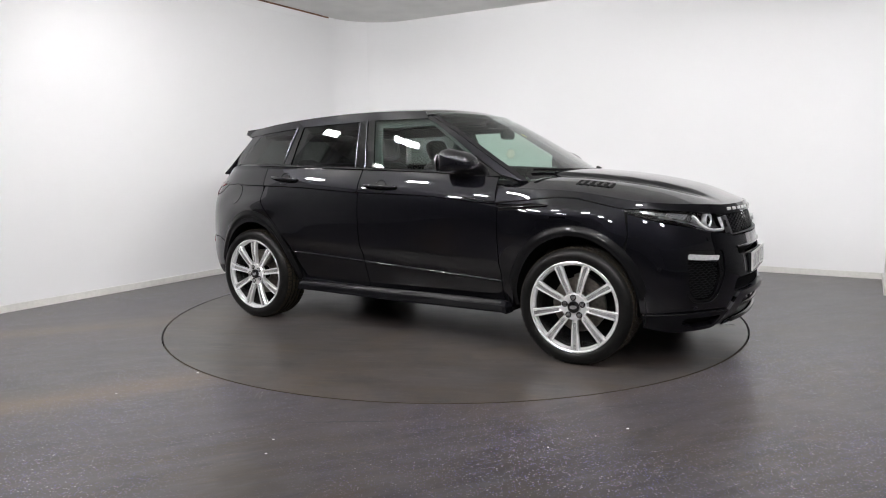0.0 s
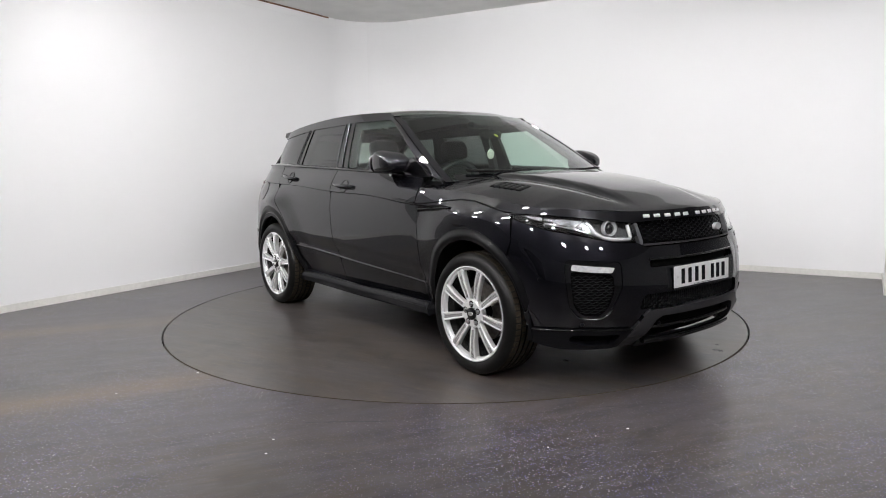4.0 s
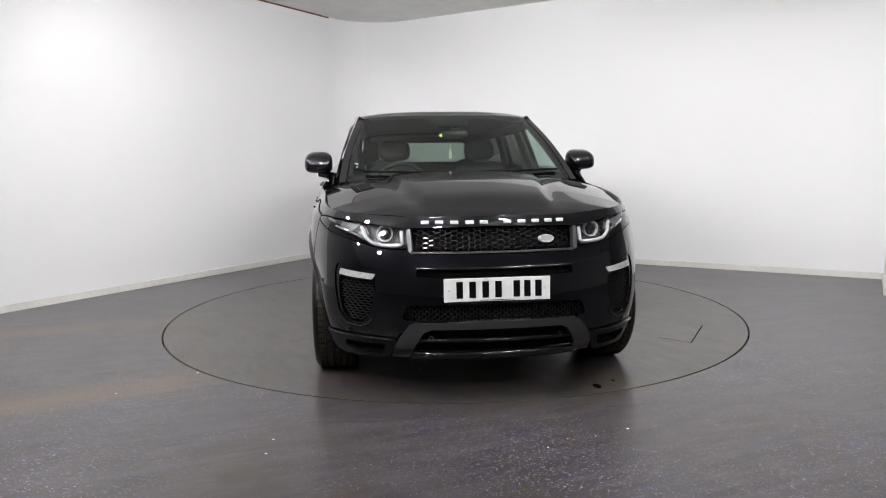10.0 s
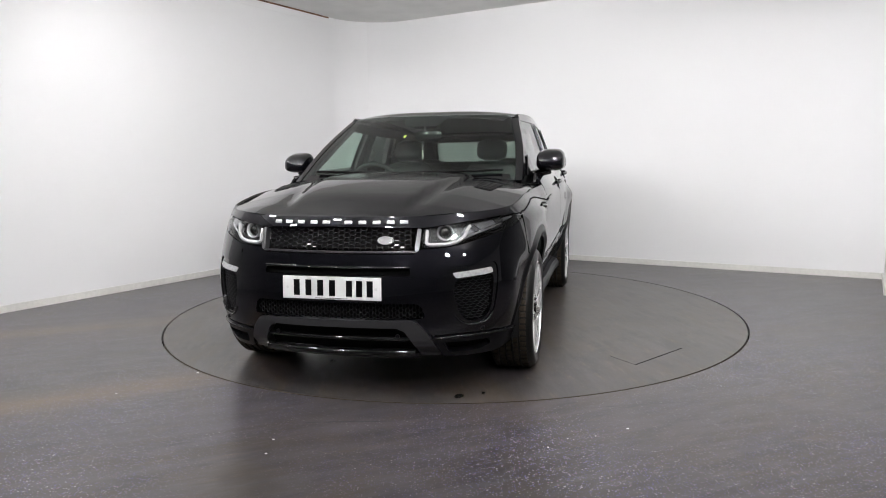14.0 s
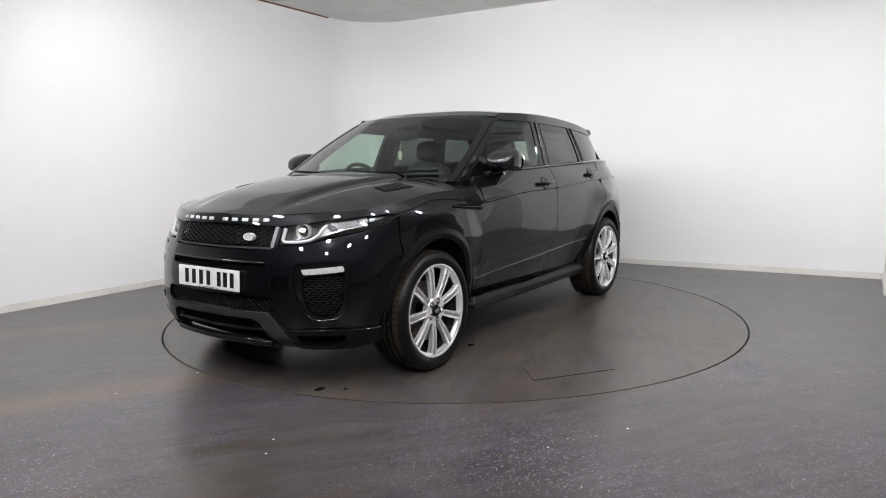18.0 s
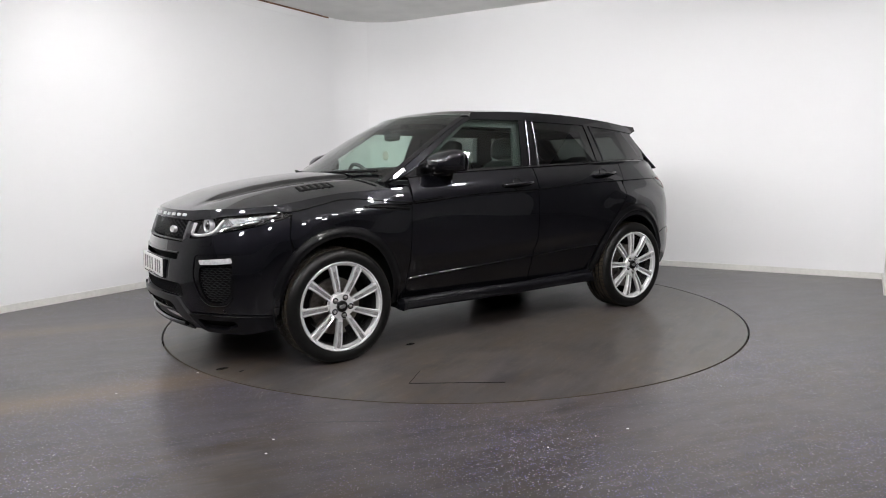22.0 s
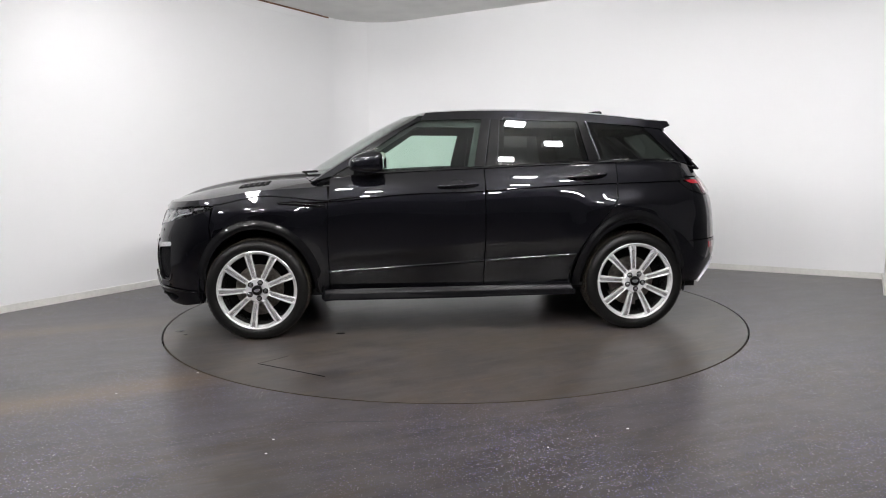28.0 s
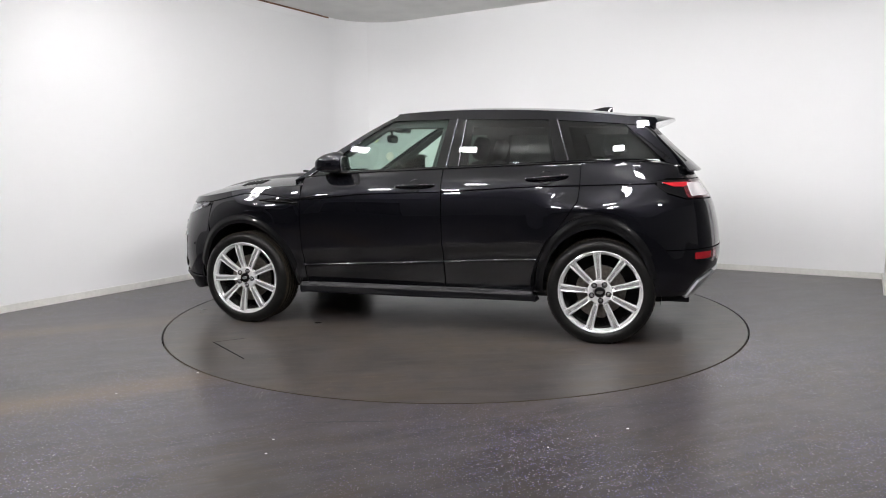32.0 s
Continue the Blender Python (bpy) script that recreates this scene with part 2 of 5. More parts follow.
def add_tube(bm, path, r, n=8, closed=False, flat=1.0):
    """A round (or flattened) bar along a path of points."""
    pts = [Vector(p) for p in path]
    rings = []
    for i, p in enumerate(pts):
        a = pts[i - 1] if (i or closed) else p
        b = pts[(i + 1) % len(pts)] if (i < len(pts) - 1 or closed) else p
        d = (b - a).normalized()
        up = Vector((0, 0, 1)) if abs(d.z) < 0.9 else Vector((1, 0, 0))
        s = d.cross(up).normalized()
        w = s.cross(d)
        rings.append([bm.verts.new(p + s * r * math.cos(2 * math.pi * k / n) + w * r * flat * math.sin(2 * math.pi * k / n)) for k in range(n)])
    m = len(pts)
    for i in range(m if closed else m - 1):
        p, q = rings[i], rings[(i + 1) % m]
        for k in range(n):
            bm.faces.new((p[k], p[(k + 1) % n], q[(k + 1) % n], q[k]))
    if not closed:
        bm.faces.new(rings[0][::-1])
        bm.faces.new(rings[-1])
    return rings


def rounded(poly, r, n=4):
    """Rounds an outline's corners."""
    out = []
    k = len(poly)
    for i in range(k):
        a, b, c = (np.array(poly[j % k], float) for j in (i - 1, i, i + 1))
        la, lc = np.linalg.norm(a - b), np.linalg.norm(c - b)
        d = min(r, 0.45 * la, 0.45 * lc)
        p, q = b + (a - b) / la * d, b + (c - b) / lc * d
        for j in range(n + 1):
            t = j / n
            out.append(tuple((1 - t) ** 2 * p + 2 * t * (1 - t) * b + t * t * q))
    return out


# ---- the room ----
def plan(a, b):
    """A point a metres along the back wall from its left corner and b metres out from it."""
    return (-1.215 + 0.8711 * a - 0.5145 * b, 4.295 - 0.4912 * a - 0.8575 * b)


ROOM_H = 3.115
BACK_L, SIDE_L, WHITE_L = 6.31, 14.0, 5.4
CORNER = 0.70


def wall_outline():
    """The wall's inner face in plan, round the room from the pier to behind the camera."""
    pts = [plan(BACK_L, 0.0), plan(CORNER, 0.0)]
    for k in range(1, 8):
        a = radians(90 * k / 8)
        pts.append(plan(CORNER - CORNER * math.sin(a), CORNER - CORNER * math.cos(a)))
    pts += [plan(0, CORNER), plan(0, WHITE_L)]
    return pts


def wall_strip(name, pts, z0, z1, out, mat):
    """A wall along a line in plan, of thickness out to its outer side."""
    n = len(pts)
    off = []
    for i in range(n):
        a, b = Vector(pts[max(i - 1, 0)]), Vector(pts[min(i + 1, n - 1)])
        d = (b - a).normalized()
        off.append((pts[i][0] + d.y * out, pts[i][1] - d.x * out))
    bm = bmesh.new()
    ring = list(pts) + off[::-1]
    add_prism(bm, ring, z0, z1)
    return part(name, bm, mat, smooth=True, angle=25)


def build_room():
    line = wall_outline()
    tagged(wall_strip("wall_1", line[:6], 0, ROOM_H, 0.2, WALL), "smooth white painted studio back wall", "wall", kind="structure")
    tagged(wall_strip("wall_2", line[5:], 0, ROOM_H, 0.2, WALL), "smooth white painted studio side wall with rounded corner", "wall", kind="structure")
    pier = [plan(BACK_L, -0.2), plan(BACK_L, 0.95), plan(BACK_L + 0.3, 0.95)]
    tagged(wall_strip("wall_3", pier, 0, ROOM_H, -0.2, WALL), "white painted end wall of the studio", "wall", kind="structure")
    # unseen walls added out of view, dark or pale to shape the car's reflections
    rest = [plan(BACK_L + 0.3, 0.95), plan(BACK_L + 6.0, 0.95)]
    tagged(wall_strip("wall_4", rest, 0, ROOM_H, -0.2, DUSK), "unseen dark wall added beside the studio to darken reflections", "wall", kind="structure")
    rest = [plan(BACK_L + 6.0, 0.75), plan(BACK_L + 6.0, SIDE_L)]
    tagged(wall_strip("wall_9", rest, 0, ROOM_H, -0.2, GREY), "unseen pale wall added beside the camera to lighten reflections", "wall", kind="structure")
    rest = [plan(0.0, SIDE_L), plan(0.0, WHITE_L)]
    tagged(wall_strip("wall_5", rest, 0, ROOM_H, -0.2, DIM), "unseen grey side wall added behind the camera, toned for reflections", "wall", kind="structure")
    # unseen wall behind the camera; its dark opening puts a dark block in reflections
    gap, high = (0.35, 2.35), 2.1
    for k, (a0, a1, z0, z1) in enumerate(((gap[1], BACK_L + 6.2, 0, ROOM_H), (-0.2, gap[0], 0, ROOM_H), (gap[0], gap[1], high, ROOM_H))):
        bm = bmesh.new()
        add_prism(bm, [plan(a0, SIDE_L), plan(a1, SIDE_L), plan(a1, SIDE_L + 0.2), plan(a0, SIDE_L + 0.2)], z0, z1)
        tagged(part("wall_%d" % (6 + k), bm, GREY), "unseen pale wall added behind the camera, toned for reflections", "wall", kind="structure")
    # black panels added in the gap to darken what the car's side reflects
    bm = bmesh.new()
    for a0, a1 in ((gap[0], gap[0] + 0.98), (gap[0] + 1.02, gap[1])):
        add_prism(bm, [plan(a0, SIDE_L + 0.1), plan(a1, SIDE_L + 0.1), plan(a1, SIDE_L + 0.15), plan(a0, SIDE_L + 0.15)], 0.01, high)
    tagged(part("reflection_blocker", bm, DARK), "unseen black panels added behind the camera to darken the car's reflections", "door", kind="structure")
    skirt = [(p[0], p[1]) for p in line]
    tagged(wall_strip("baseboard_1", skirt, 0.0, 0.062, -0.016, SKIRT), "off-white painted skirting board along the studio wall", "skirting", kind="structure")
    tagged(wall_strip("baseboard_2", pier[:2], 0.0, 0.062, 0.016, SKIRT), "off-white painted skirting board on the end wall", "skirting", kind="structure")
    tagged(wall_strip("trim_1", line, 3.02, 3.032, -0.004, WALL), "thin white joint strip high on the studio wall", "trim", kind="structure")
    tagged(wall_strip("trim_2", [plan(0, 0.75), plan(0, 2.9)], 3.098, ROOM_H, -0.010, RUST), "rusty brown edge strip under the ceiling", "trim", kind="structure")
    bm = bmesh.new()
    ring = [plan(-0.3, -0.3), plan(BACK_L + 6.3, -0.3), plan(BACK_L + 6.3, SIDE_L + 0.3), plan(-0.3, SIDE_L + 0.3)]
    add_prism(bm, ring, ROOM_H, ROOM_H + 0.1)
    tagged(part("ceiling", bm, CEIL), "pale grey boarded ceiling over the studio", "ceiling", kind="structure")
    # floor with the round hole of the turntable
    n = 160
    hole = [(2.245 * math.cos(2 * math.pi * i / n), 2.245 * math.sin(2 * math.pi * i / n)) for i in range(n)]
    far = [(16 * math.cos(2 * math.pi * i / n), 16 * math.sin(2 * math.pi * i / n)) for i in range(n)]
    vs = [(x, y, 0) for x, y in hole] + [(x, y, 0) for x, y in far] + [(x, y, -0.05) for x, y in hole]
    fs = []
    for i in range(n):
        j = (i + 1) % n
        fs.append((i, n + i, n + j, j))
        fs.append((i, j, 2 * n + j, 2 * n + i))
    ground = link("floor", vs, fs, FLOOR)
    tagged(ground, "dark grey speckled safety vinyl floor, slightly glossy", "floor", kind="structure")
    # scuffs, scratches and paint flecks on the sheet
    rng = random.Random(4)
    for mat, name, ends, width in ((SCUFF, "scuff_mark", ((-0.75, -2.489), (-0.27, -2.480)), 0.012), (SCUFF, "scuff_mark", ((-3.006, -0.526), (-2.885, -0.421)), 0.010),
                                   (SCUFF, "scuff_mark", ((0.53, -2.346), (1.21, -2.242)), 0.009), (SCRATCH, "scratch", ((-0.657, -2.765), (-0.257, -3.001)), 0.006), (SCUFF, "scuff_mark", ((-2.42, -1.98), (-2.33, -1.95)), 0.010)):
        p, q = Vector(ends[0]), Vector(ends[1])
        side = Vector((p.y - q.y, q.x - p.x)).normalized()
        n = 24
        up, low = [], []
        for i in range(n + 1):
            c = p.lerp(q, i / n) + side * 0.012 * math.sin(2.3 * i / n + 0.4)
            h = width * math.sin(math.pi * (i + 0.3) / (n + 0.6)) * rng.uniform(0.15, 1.0)
            up.append((*(c + side * h), 0.0005))
            low.append((*(c - side * h * rng.uniform(0.2, 1.0)), 0.0005))
        link(name, up + low, [(n + 1 + i, n + 2 + i, i + 1, i) for i in range(n)], mat, ground, "dark rubber scuff on the floor" if mat is SCUFF else "pale scratch in the floor")
    for x, y, r in ((-0.803, -2.672, 0.006), (-0.796, -2.82, 0.006), (0.783, -2.578, 0.007), (0.395, -2.775, 0.005), (-1.506, -1.689, 0.008), (-1.811, -2.047, 0.006), (0.62, -2.66, 0.004)):
        bm = bmesh.new()
        add_lathe(bm, [(0.0, 0.0012), (r * 0.7, 0.001), (r, 0.0)], 10, Matrix.Translation((x, y, 0)))
        part("paint_fleck", bm, FRAME, ground, "tiny white paint fleck")
    bm = bmesh.new()
    add_lathe(bm, [(0.0, -0.05), (2.4, -0.05)], 48)
    tagged(part("floor_pit", bm, DARK), "dark pit under the turntable", "pit", kind="structure")


def build_turntable():
    t = new("turntable")
    tagged(t, "round dark grey vinyl turntable flush with the studio floor", "turntable")
    bm = bmesh.new()
    add_lathe(bm, [(0.0, 0.0), (2.0, 0.0), (2.232, 0.0)], 160)
    part("disc", bm, TABLE, t)
    bm = bmesh.new()
    add_lathe(bm, [(2.232, 0.0), (2.232, -0.04)], 160)
    part("edge_band", bm, EDGE_BROWN, t, "brown edge band of the disc")
    # the seams of a small access panel let into the disc
    a, b, c, d = (1.155, 1.262), (1.32, 1.412), (0.885, 1.715), (0.735, 1.575)
    for p, q, w in ((b, c, 0.0045), (a, b, 0.0016)):
        bm = bmesh.new()
        n = math.dist(p, q)
        add_box(bm, 0, n, -w, w, -0.002, 0.0006, 0, Matrix.Translation((p[0], p[1], 0)) @ Matrix.Rotation(math.atan2(q[1] - p[1], q[0] - p[0]), 4, "Z"))
        part("panel_seam", bm, DARK, t, "dark seam of an access panel")
    for x, y, r in ((2.066, 0.503, 0.035), (0.875, 0.718, 0.030), (1.99, 0.62, 0.014), (1.6, -0.4, 0.02)):
        bm = bmesh.new()
        add_lathe(bm, [(0.0, 0.0006), (1.0, 0.0006), (1.05, 0.0)], 20, Matrix.Translation((x, y, 0)) @ Matrix.Diagonal((r, r * 0.6, 1, 1)))
        part("oil_spot", bm, OIL, t, "dark oily drip mark")
    return t


def build_lights():
    """Flood lamps under the ceiling, turned towards the back of the studio."""
    first = new("flood_light")
    tagged(first, "wide flood light under the ceiling, switched on", "flood light", "studio flood lights")
    bm = bmesh.new()
    for s in (-1, 1):
        add_box(bm, s * 0.142 - 0.012, s * 0.142 + 0.012, -0.089, 0.089, -0.03, 0.05, 0.003)
        add_box(bm, -0.13, 0.13, s * 0.077 - 0.012, s * 0.077 + 0.012, -0.03, 0.05, 0.003)
    add_box(bm, -0.13, 0.13, -0.065, 0.065, 0.03, 0.05)
    part("housing", bm, FRAME, first)
    bm = bmesh.new()
    add_prism(bm, rounded([(-0.13, -0.065), (0.13, -0.065), (0.13, 0.065), (-0.13, 0.065)], 0.03), -0.02, 0.0)
    part("diffuser", bm, PANEL, first)
    bm = bmesh.new()
    add_box(bm, -0.015, 0.015, -0.02, 0.30, 0.05, 0.065, 0)
    part("bracket", bm, FRAME, first)
    spots = [(0.8, 5.2), (2.2, 5.4), (3.7, 5.9), (5.85, 5.3), (5.9, 4.4), (4.6, 6.5), (1.0, 6.6), (2.6, 7.0), (6.6, 6.2), (3.4, 7.7), (5.2, 7.8), (1.4, 8.3), (3.4, 9.1), (5.9, 8.9), (7.4, 7.6), (8.4, 6.6), (5.75, 3.2), (5.0, 4.25)]
    for i, (a, b) in enumerate(spots):
        x, y = plan(a, b)
        aim = Vector(plan(5.0 if a < 2 else 3.0, 0.0)) - Vector((x, y))
        m = pose(x, y, 2.84, 0, 0, math.degrees(math.atan2(aim.y, aim.x)) - 90) @ pose(0, 0, 0, LAMP_TILT if b > 4.3 else 18, 0, 0)
        if i == 0:
            lamp = first
            first.matrix_basis = m
        else:
            lamp = copy_thing(first, m)
        if b <= 4.3:
            bm = bmesh.new()
            add_box(bm, -0.012, 0.012, -0.012, 0.012, 0.05, 0.29)
            part("stem", bm, FRAME, lamp)


LAMP_TILT = 67
build_room()
table = build_turntable()
build_lights()

from mathutils.geometry import delaunay_2d_cdt


# ---- the car's surfaces: x forward from mid wheelbase, y to its left, z up ----
def basis(knots, x):
    """Weights of a natural cubic spline through the knots, at x."""
    k = np.asarray(knots, float)
    x = np.clip(np.asarray(x, float), k[0], k[-1])
    n = len(k)
    h = np.diff(k)
    a, r = np.eye(n), np.zeros((n, n))
    for i in range(1, n - 1):
        a[i, i - 1:i + 2] = h[i - 1], 2 * (h[i - 1] + h[i]), h[i]
        r[i, i - 1], r[i, i], r[i, i + 1] = 6 / h[i - 1], -6 / h[i - 1] - 6 / h[i], 6 / h[i]
    s = np.linalg.solve(a, r)
    i = np.clip(np.searchsorted(k, x) - 1, 0, n - 2)
    d = h[i]
    p, q = (k[i + 1] - x) / d, (x - k[i]) / d
    e = np.eye(n)
    return (p[..., None] * e[i] + q[..., None] * e[i + 1]
            + ((p ** 3 - p) * d * d / 6)[..., None] * s[i] + ((q ** 3 - q) * d * d / 6)[..., None] * s[i + 1])


def spline(knots, values):
    v = np.asarray(values, float)
    return lambda x: basis(knots, x) @ v


def smooth(e0, e1, x):
    t = np.clip((x - e0) / (e1 - e0), 0, 1)
    return t * t * (3 - 2 * t)


# plan of the lower body at its widest, from the front's middle round the left side
OUTLINE = np.array([(2.212, 0), (2.190, 0.28), (2.130, 0.50), (2.030, 0.68), (1.895, 0.803), (1.725, 0.885), (1.33, 0.928), (0.8, 0.938), (0.0, 0.945),
                    (-0.8, 0.948), (-1.3, 0.945), (-1.70, 0.900), (-1.91, 0.79), (-2.035, 0.60), (-2.095, 0.30), (-2.105, 0)])
_d = np.concatenate([[0], np.cumsum(np.linalg.norm(np.diff(OUTLINE, axis=0), axis=1))])
_k = np.concatenate([-_d[5:0:-1], _d, 2 * _d[-1] - _d[-2:-4:-1]])
_m = np.concatenate([OUTLINE[5:0:-1] * (1, -1), OUTLINE, OUTLINE[-2:-4:-1] * (1, -1)])
GIRTH = _d[-1]


def outline(u):
    return basis(_k, u) @ _m


_us = np.linspace(0, GIRTH, 3000)
_xy = outline(_us)


def ux(x):
    """Girth at which the side stands at x."""
    return np.interp(-np.asarray(x, float), -_xy[:, 0], _us)


Z_KNOTS = (0.22, 0.32, 0.45, 0.60, 0.75, 0.88, 0.97, 1.06, 1.18)
# how far the skin stands out from the plan, by height, at places round the body
SECTIONS = ((0.0, (-0.10, -0.03, -0.005, -0.014, -0.045, -0.080, -0.12, -0.20, -0.30)),
            (0.50, (-0.09, -0.03, -0.005, -0.006, -0.042, -0.090, -0.14, -0.22, -0.32)),
            (0.71, (-0.08, -0.03, 0.0, 0.004, -0.028, -0.080, -0.13, -0.20, -0.30)),
            (1.00, (-0.07, -0.03, 0.0, 0.008, -0.014, -0.048, -0.09, -0.16, -0.26)),
            (1.47, (-0.06, -0.02, 0.0, 0.008, 0.010, -0.008, -0.040, -0.10, -0.20)),
            (2.00, (-0.085, -0.058, -0.034, -0.013, 0.003, 0.006, -0.006, -0.044, -0.135)),
            (2.80, (-0.085, -0.058, -0.034, -0.013, 0.003, 0.006, -0.002, -0.028, -0.100)),
            (3.60, (-0.085, -0.058, -0.034, -0.013, 0.003, 0.006, -0.001, -0.024, -0.095)),
            (4.13, (-0.06, -0.02, 0.0, 0.006, 0.008, 0.0, -0.016, -0.045, -0.10)),
            (4.60, (-0.08, -0.03, 0.0, 0.004, 0.004, -0.006, -0.030, -0.075, -0.15)),
            (5.00, (-0.22, -0.13, -0.02, 0.010, 0.0, -0.020, -0.050, -0.11, -0.19)),
            (5.55, (-0.26, -0.16, -0.03, 0.015, 0.0, -0.040, -0.080, -0.14, -0.22)))
_st = np.array([s[0] for s in SECTIONS])
_tb = np.array([s[1] for s in SECTIONS])
_st2 = np.concatenate([-_st[5:0:-1], _st])
_tb2 = np.concatenate([_tb[5:0:-1], _tb])
waist = spline((-1.9, -1.6, -1.2, -0.8, -0.2, 0.37, 0.75, 1.1), (1.055, 1.053, 1.045, 1.035, 1.003, 0.986, 0.953, 0.945))


def lower_line(x):
    return 0.499 - 0.053 * x


def skin(u, z, off=0.0):
    """The lower body: girth u, height z."""
    u, z = np.broadcast_arrays(np.asarray(u, float), np.asarray(z, float))
    sign, u = np.where(u < 0, -1.0, 1.0), np.abs(u)
    p = outline(u)
    e = 1e-3
    t = outline(u + e) - outline(u - e)
    t /= np.linalg.norm(t, axis=-1, keepdims=True)
    nx, ny = t[..., 1], -t[..., 0]
    d = (basis(_st2, u) * (basis(Z_KNOTS, z) @ _tb2.T)).sum(-1)
    x = p[..., 0]
    side = smooth(1.05, 0.85, x) * smooth(-1.85, -1.6, x) * (p[..., 1] > 0.5)
    door = smooth(0.92, 0.80, x) * smooth(-1.05, -0.85, x) * (p[..., 1] > 0.5)
    zw = waist(x)
    d = d - side * (0.013 * smooth(zw + 0.005, zw - 0.004, z) - 0.006)
    zl = lower_line(x)
    d = d - door * (0.034 * smooth(zl + 0.135, zl + 0.03, z) - 0.005 * smooth(zl + 0.010, zl + 0.003, z) + 0.012 * smooth(zl + 0.002, zl - 0.010, z) + 0.020 * smooth(zl - 0.01, zl - 0.16, z))
    # the body swells over the wheels
    for c in (1.31, -1.29):
        r = np.hypot((x - c) / 0.92, z - 0.352)
        d = d + 0.012 * smooth(0.70, 0.50, r) * (p[..., 1] > 0.5) * smooth(0.30, 0.40, z) * smooth(1.74, 1.50, x)
    d = d - 0.024 * smooth(0.78, 0.52, z) * smooth(0.72, 0.95, x) * smooth(1.86, 1.66, x) * (p[..., 1] > 0.5)
    # the haunch over the rear wheel
    d = d + 0.036 * np.exp(-((x / 1.008 + 1.22) / 0.22) ** 2 - ((z - 0.90) / 0.075) ** 2) * (p[..., 1] > 0.5)
    # and the one over the front wheel
    d = d + 0.020 * np.exp(-((x / 1.008 - 1.25) / 0.24) ** 2 - ((z - 0.905) / 0.06) ** 2) * (p[..., 1] > 0.5)
    d = d + off
    return np.stack([x + nx * d, sign * (p[..., 1] + ny * d), z + 0 * x], -1)


# bonnet
bonnet_mid = spline((0.85, 1.05, 1.25, 1.5, 1.75, 1.9, 2.0, 2.06, 2.12), (1.150, 1.142, 1.128, 1.100, 1.052, 1.010, 0.972, 0.944, 0.90))
bonnet_fall = spline((0.85, 1.2, 1.6, 1.85, 2.0, 2.12), (0.10, 0.10, 0.105, 0.075, 0.04, 0.02))


def shoulder(u):
    """Height at which the flank turns over into the bonnet or meets the glass."""
    x = outline(u)[..., 0]
    y = outline(u)[..., 1]
    front = spline((0.0, 0.4, 0.60, 0.80, 1.0, 1.2, 1.47, 1.8, 2.2), (0.945, 0.94, 0.945, 0.955, 0.965, 0.985, 1.025, 1.045, 1.075))(u)
    belt = spline((-2.1, -2.0, -1.85, -1.6, -1.2, -0.8, -0.2, 0.36, 0.82), (1.135, 1.145, 1.17, 1.20, 1.20, 1.186, 1.166, 1.147, 1.12))(x)
    return np.where(u < 2.0, front, np.where(u > 2.3, belt, front + (belt - front) * smooth(2.0, 2.3, u)))


def bonnet_skin(x, y, off=0.0):
    x, y = np.broadcast_arrays(np.asarray(x, float), np.asarray(y, float))
    ye = np.interp(x, (0.85, 1.3, 1.7, 1.9, 2.0, 2.06), (0.87, 0.86, 0.80, 0.70, 0.60, 0.50))
    a = np.abs(y)
    z = bonnet_mid(x) - bonnet_fall(x) * (a / ye) ** 2.6
    # two creases that run forward and in from the screen to the grille
    yc = 0.30 + 0.17 * (2.05 - x) / 1.1
    z = z + 0.012 * smooth(yc + 0.035, yc - 0.025, a) * smooth(2.05, 1.8, x) - 0.010 * np.exp(-((a - yc - 0.05) / 0.05) ** 2) * smooth(2.05, 1.8, x)
    return np.stack([x, y, z + off], -1)


# glasshouse
glass_plan = spline((-1.95, -1.6, -1.1, -0.6, 0.0, 0.6, 1.0), (0.60, 0.715, 0.785, 0.815, 0.820, 0.795, 0.745))


def side_glass(x, z, off=0.0):
    x, z = np.broadcast_arrays(np.asarray(x, float), np.asarray(z, float))
    h = z - 1.17
    y = glass_plan(x) - (0.27 * h + 0.22 * h * np.abs(h)) * (1 + 0.35 * smooth(-0.4, 0.4, x))
    return np.stack([x, y + off, z + off * 0.35], -1)


pillar_x = spline((1.08, 1.16, 1.26, 1.36, 1.46, 1.52, 1.56), (0.945, 0.815, 0.655, 0.49, 0.315, 0.20, 0.12))


def screen(y, z, off=0.0):
    """The windscreen."""
    y, z = np.broadcast_arrays(np.asarray(y, float), np.asarray(z, float))
    xe = pillar_x(z)
    ye = side_glass(xe, z)[..., 1]
    b = 0.20 + 0.05 * (1.5 - z)
    x = xe + b * (1 - (y / ye) ** 2)
    return np.stack([x + off * 0.55, y, z + off * 0.8], -1)


roof_edge = spline((-1.80, -1.5, -1.15, -0.75, -0.35, 0.0, 0.25, 0.42), (1.446, 1.492, 1.530, 1.556, 1.566, 1.562, 1.546, 1.524))
roof_crown = spline((-1.80, -1.2, -0.4, 0.15, 0.42), (0.045, 0.048, 0.048, 0.038, 0.030))


def roof(x, y, off=0.0):
    x, y = np.broadcast_arrays(np.asarray(x, float), np.asarray(y, float))
    ze = roof_edge(x)
    ye = side_glass(x, ze)[..., 1] + 0.006
    z = ze + roof_crown(x) * (1 - np.abs(y / ye) ** 3.0)
    # turned down where it meets the windscreen
    z = z - 0.020 * smooth(-0.16, 0.0, x - 0.13 - 0.19 * (1 - (y / ye) ** 2))
    return np.stack([x, y, z + off], -1)


HUB_F, HUB_R, HUB_Z = 1.33, -1.33, 0.349
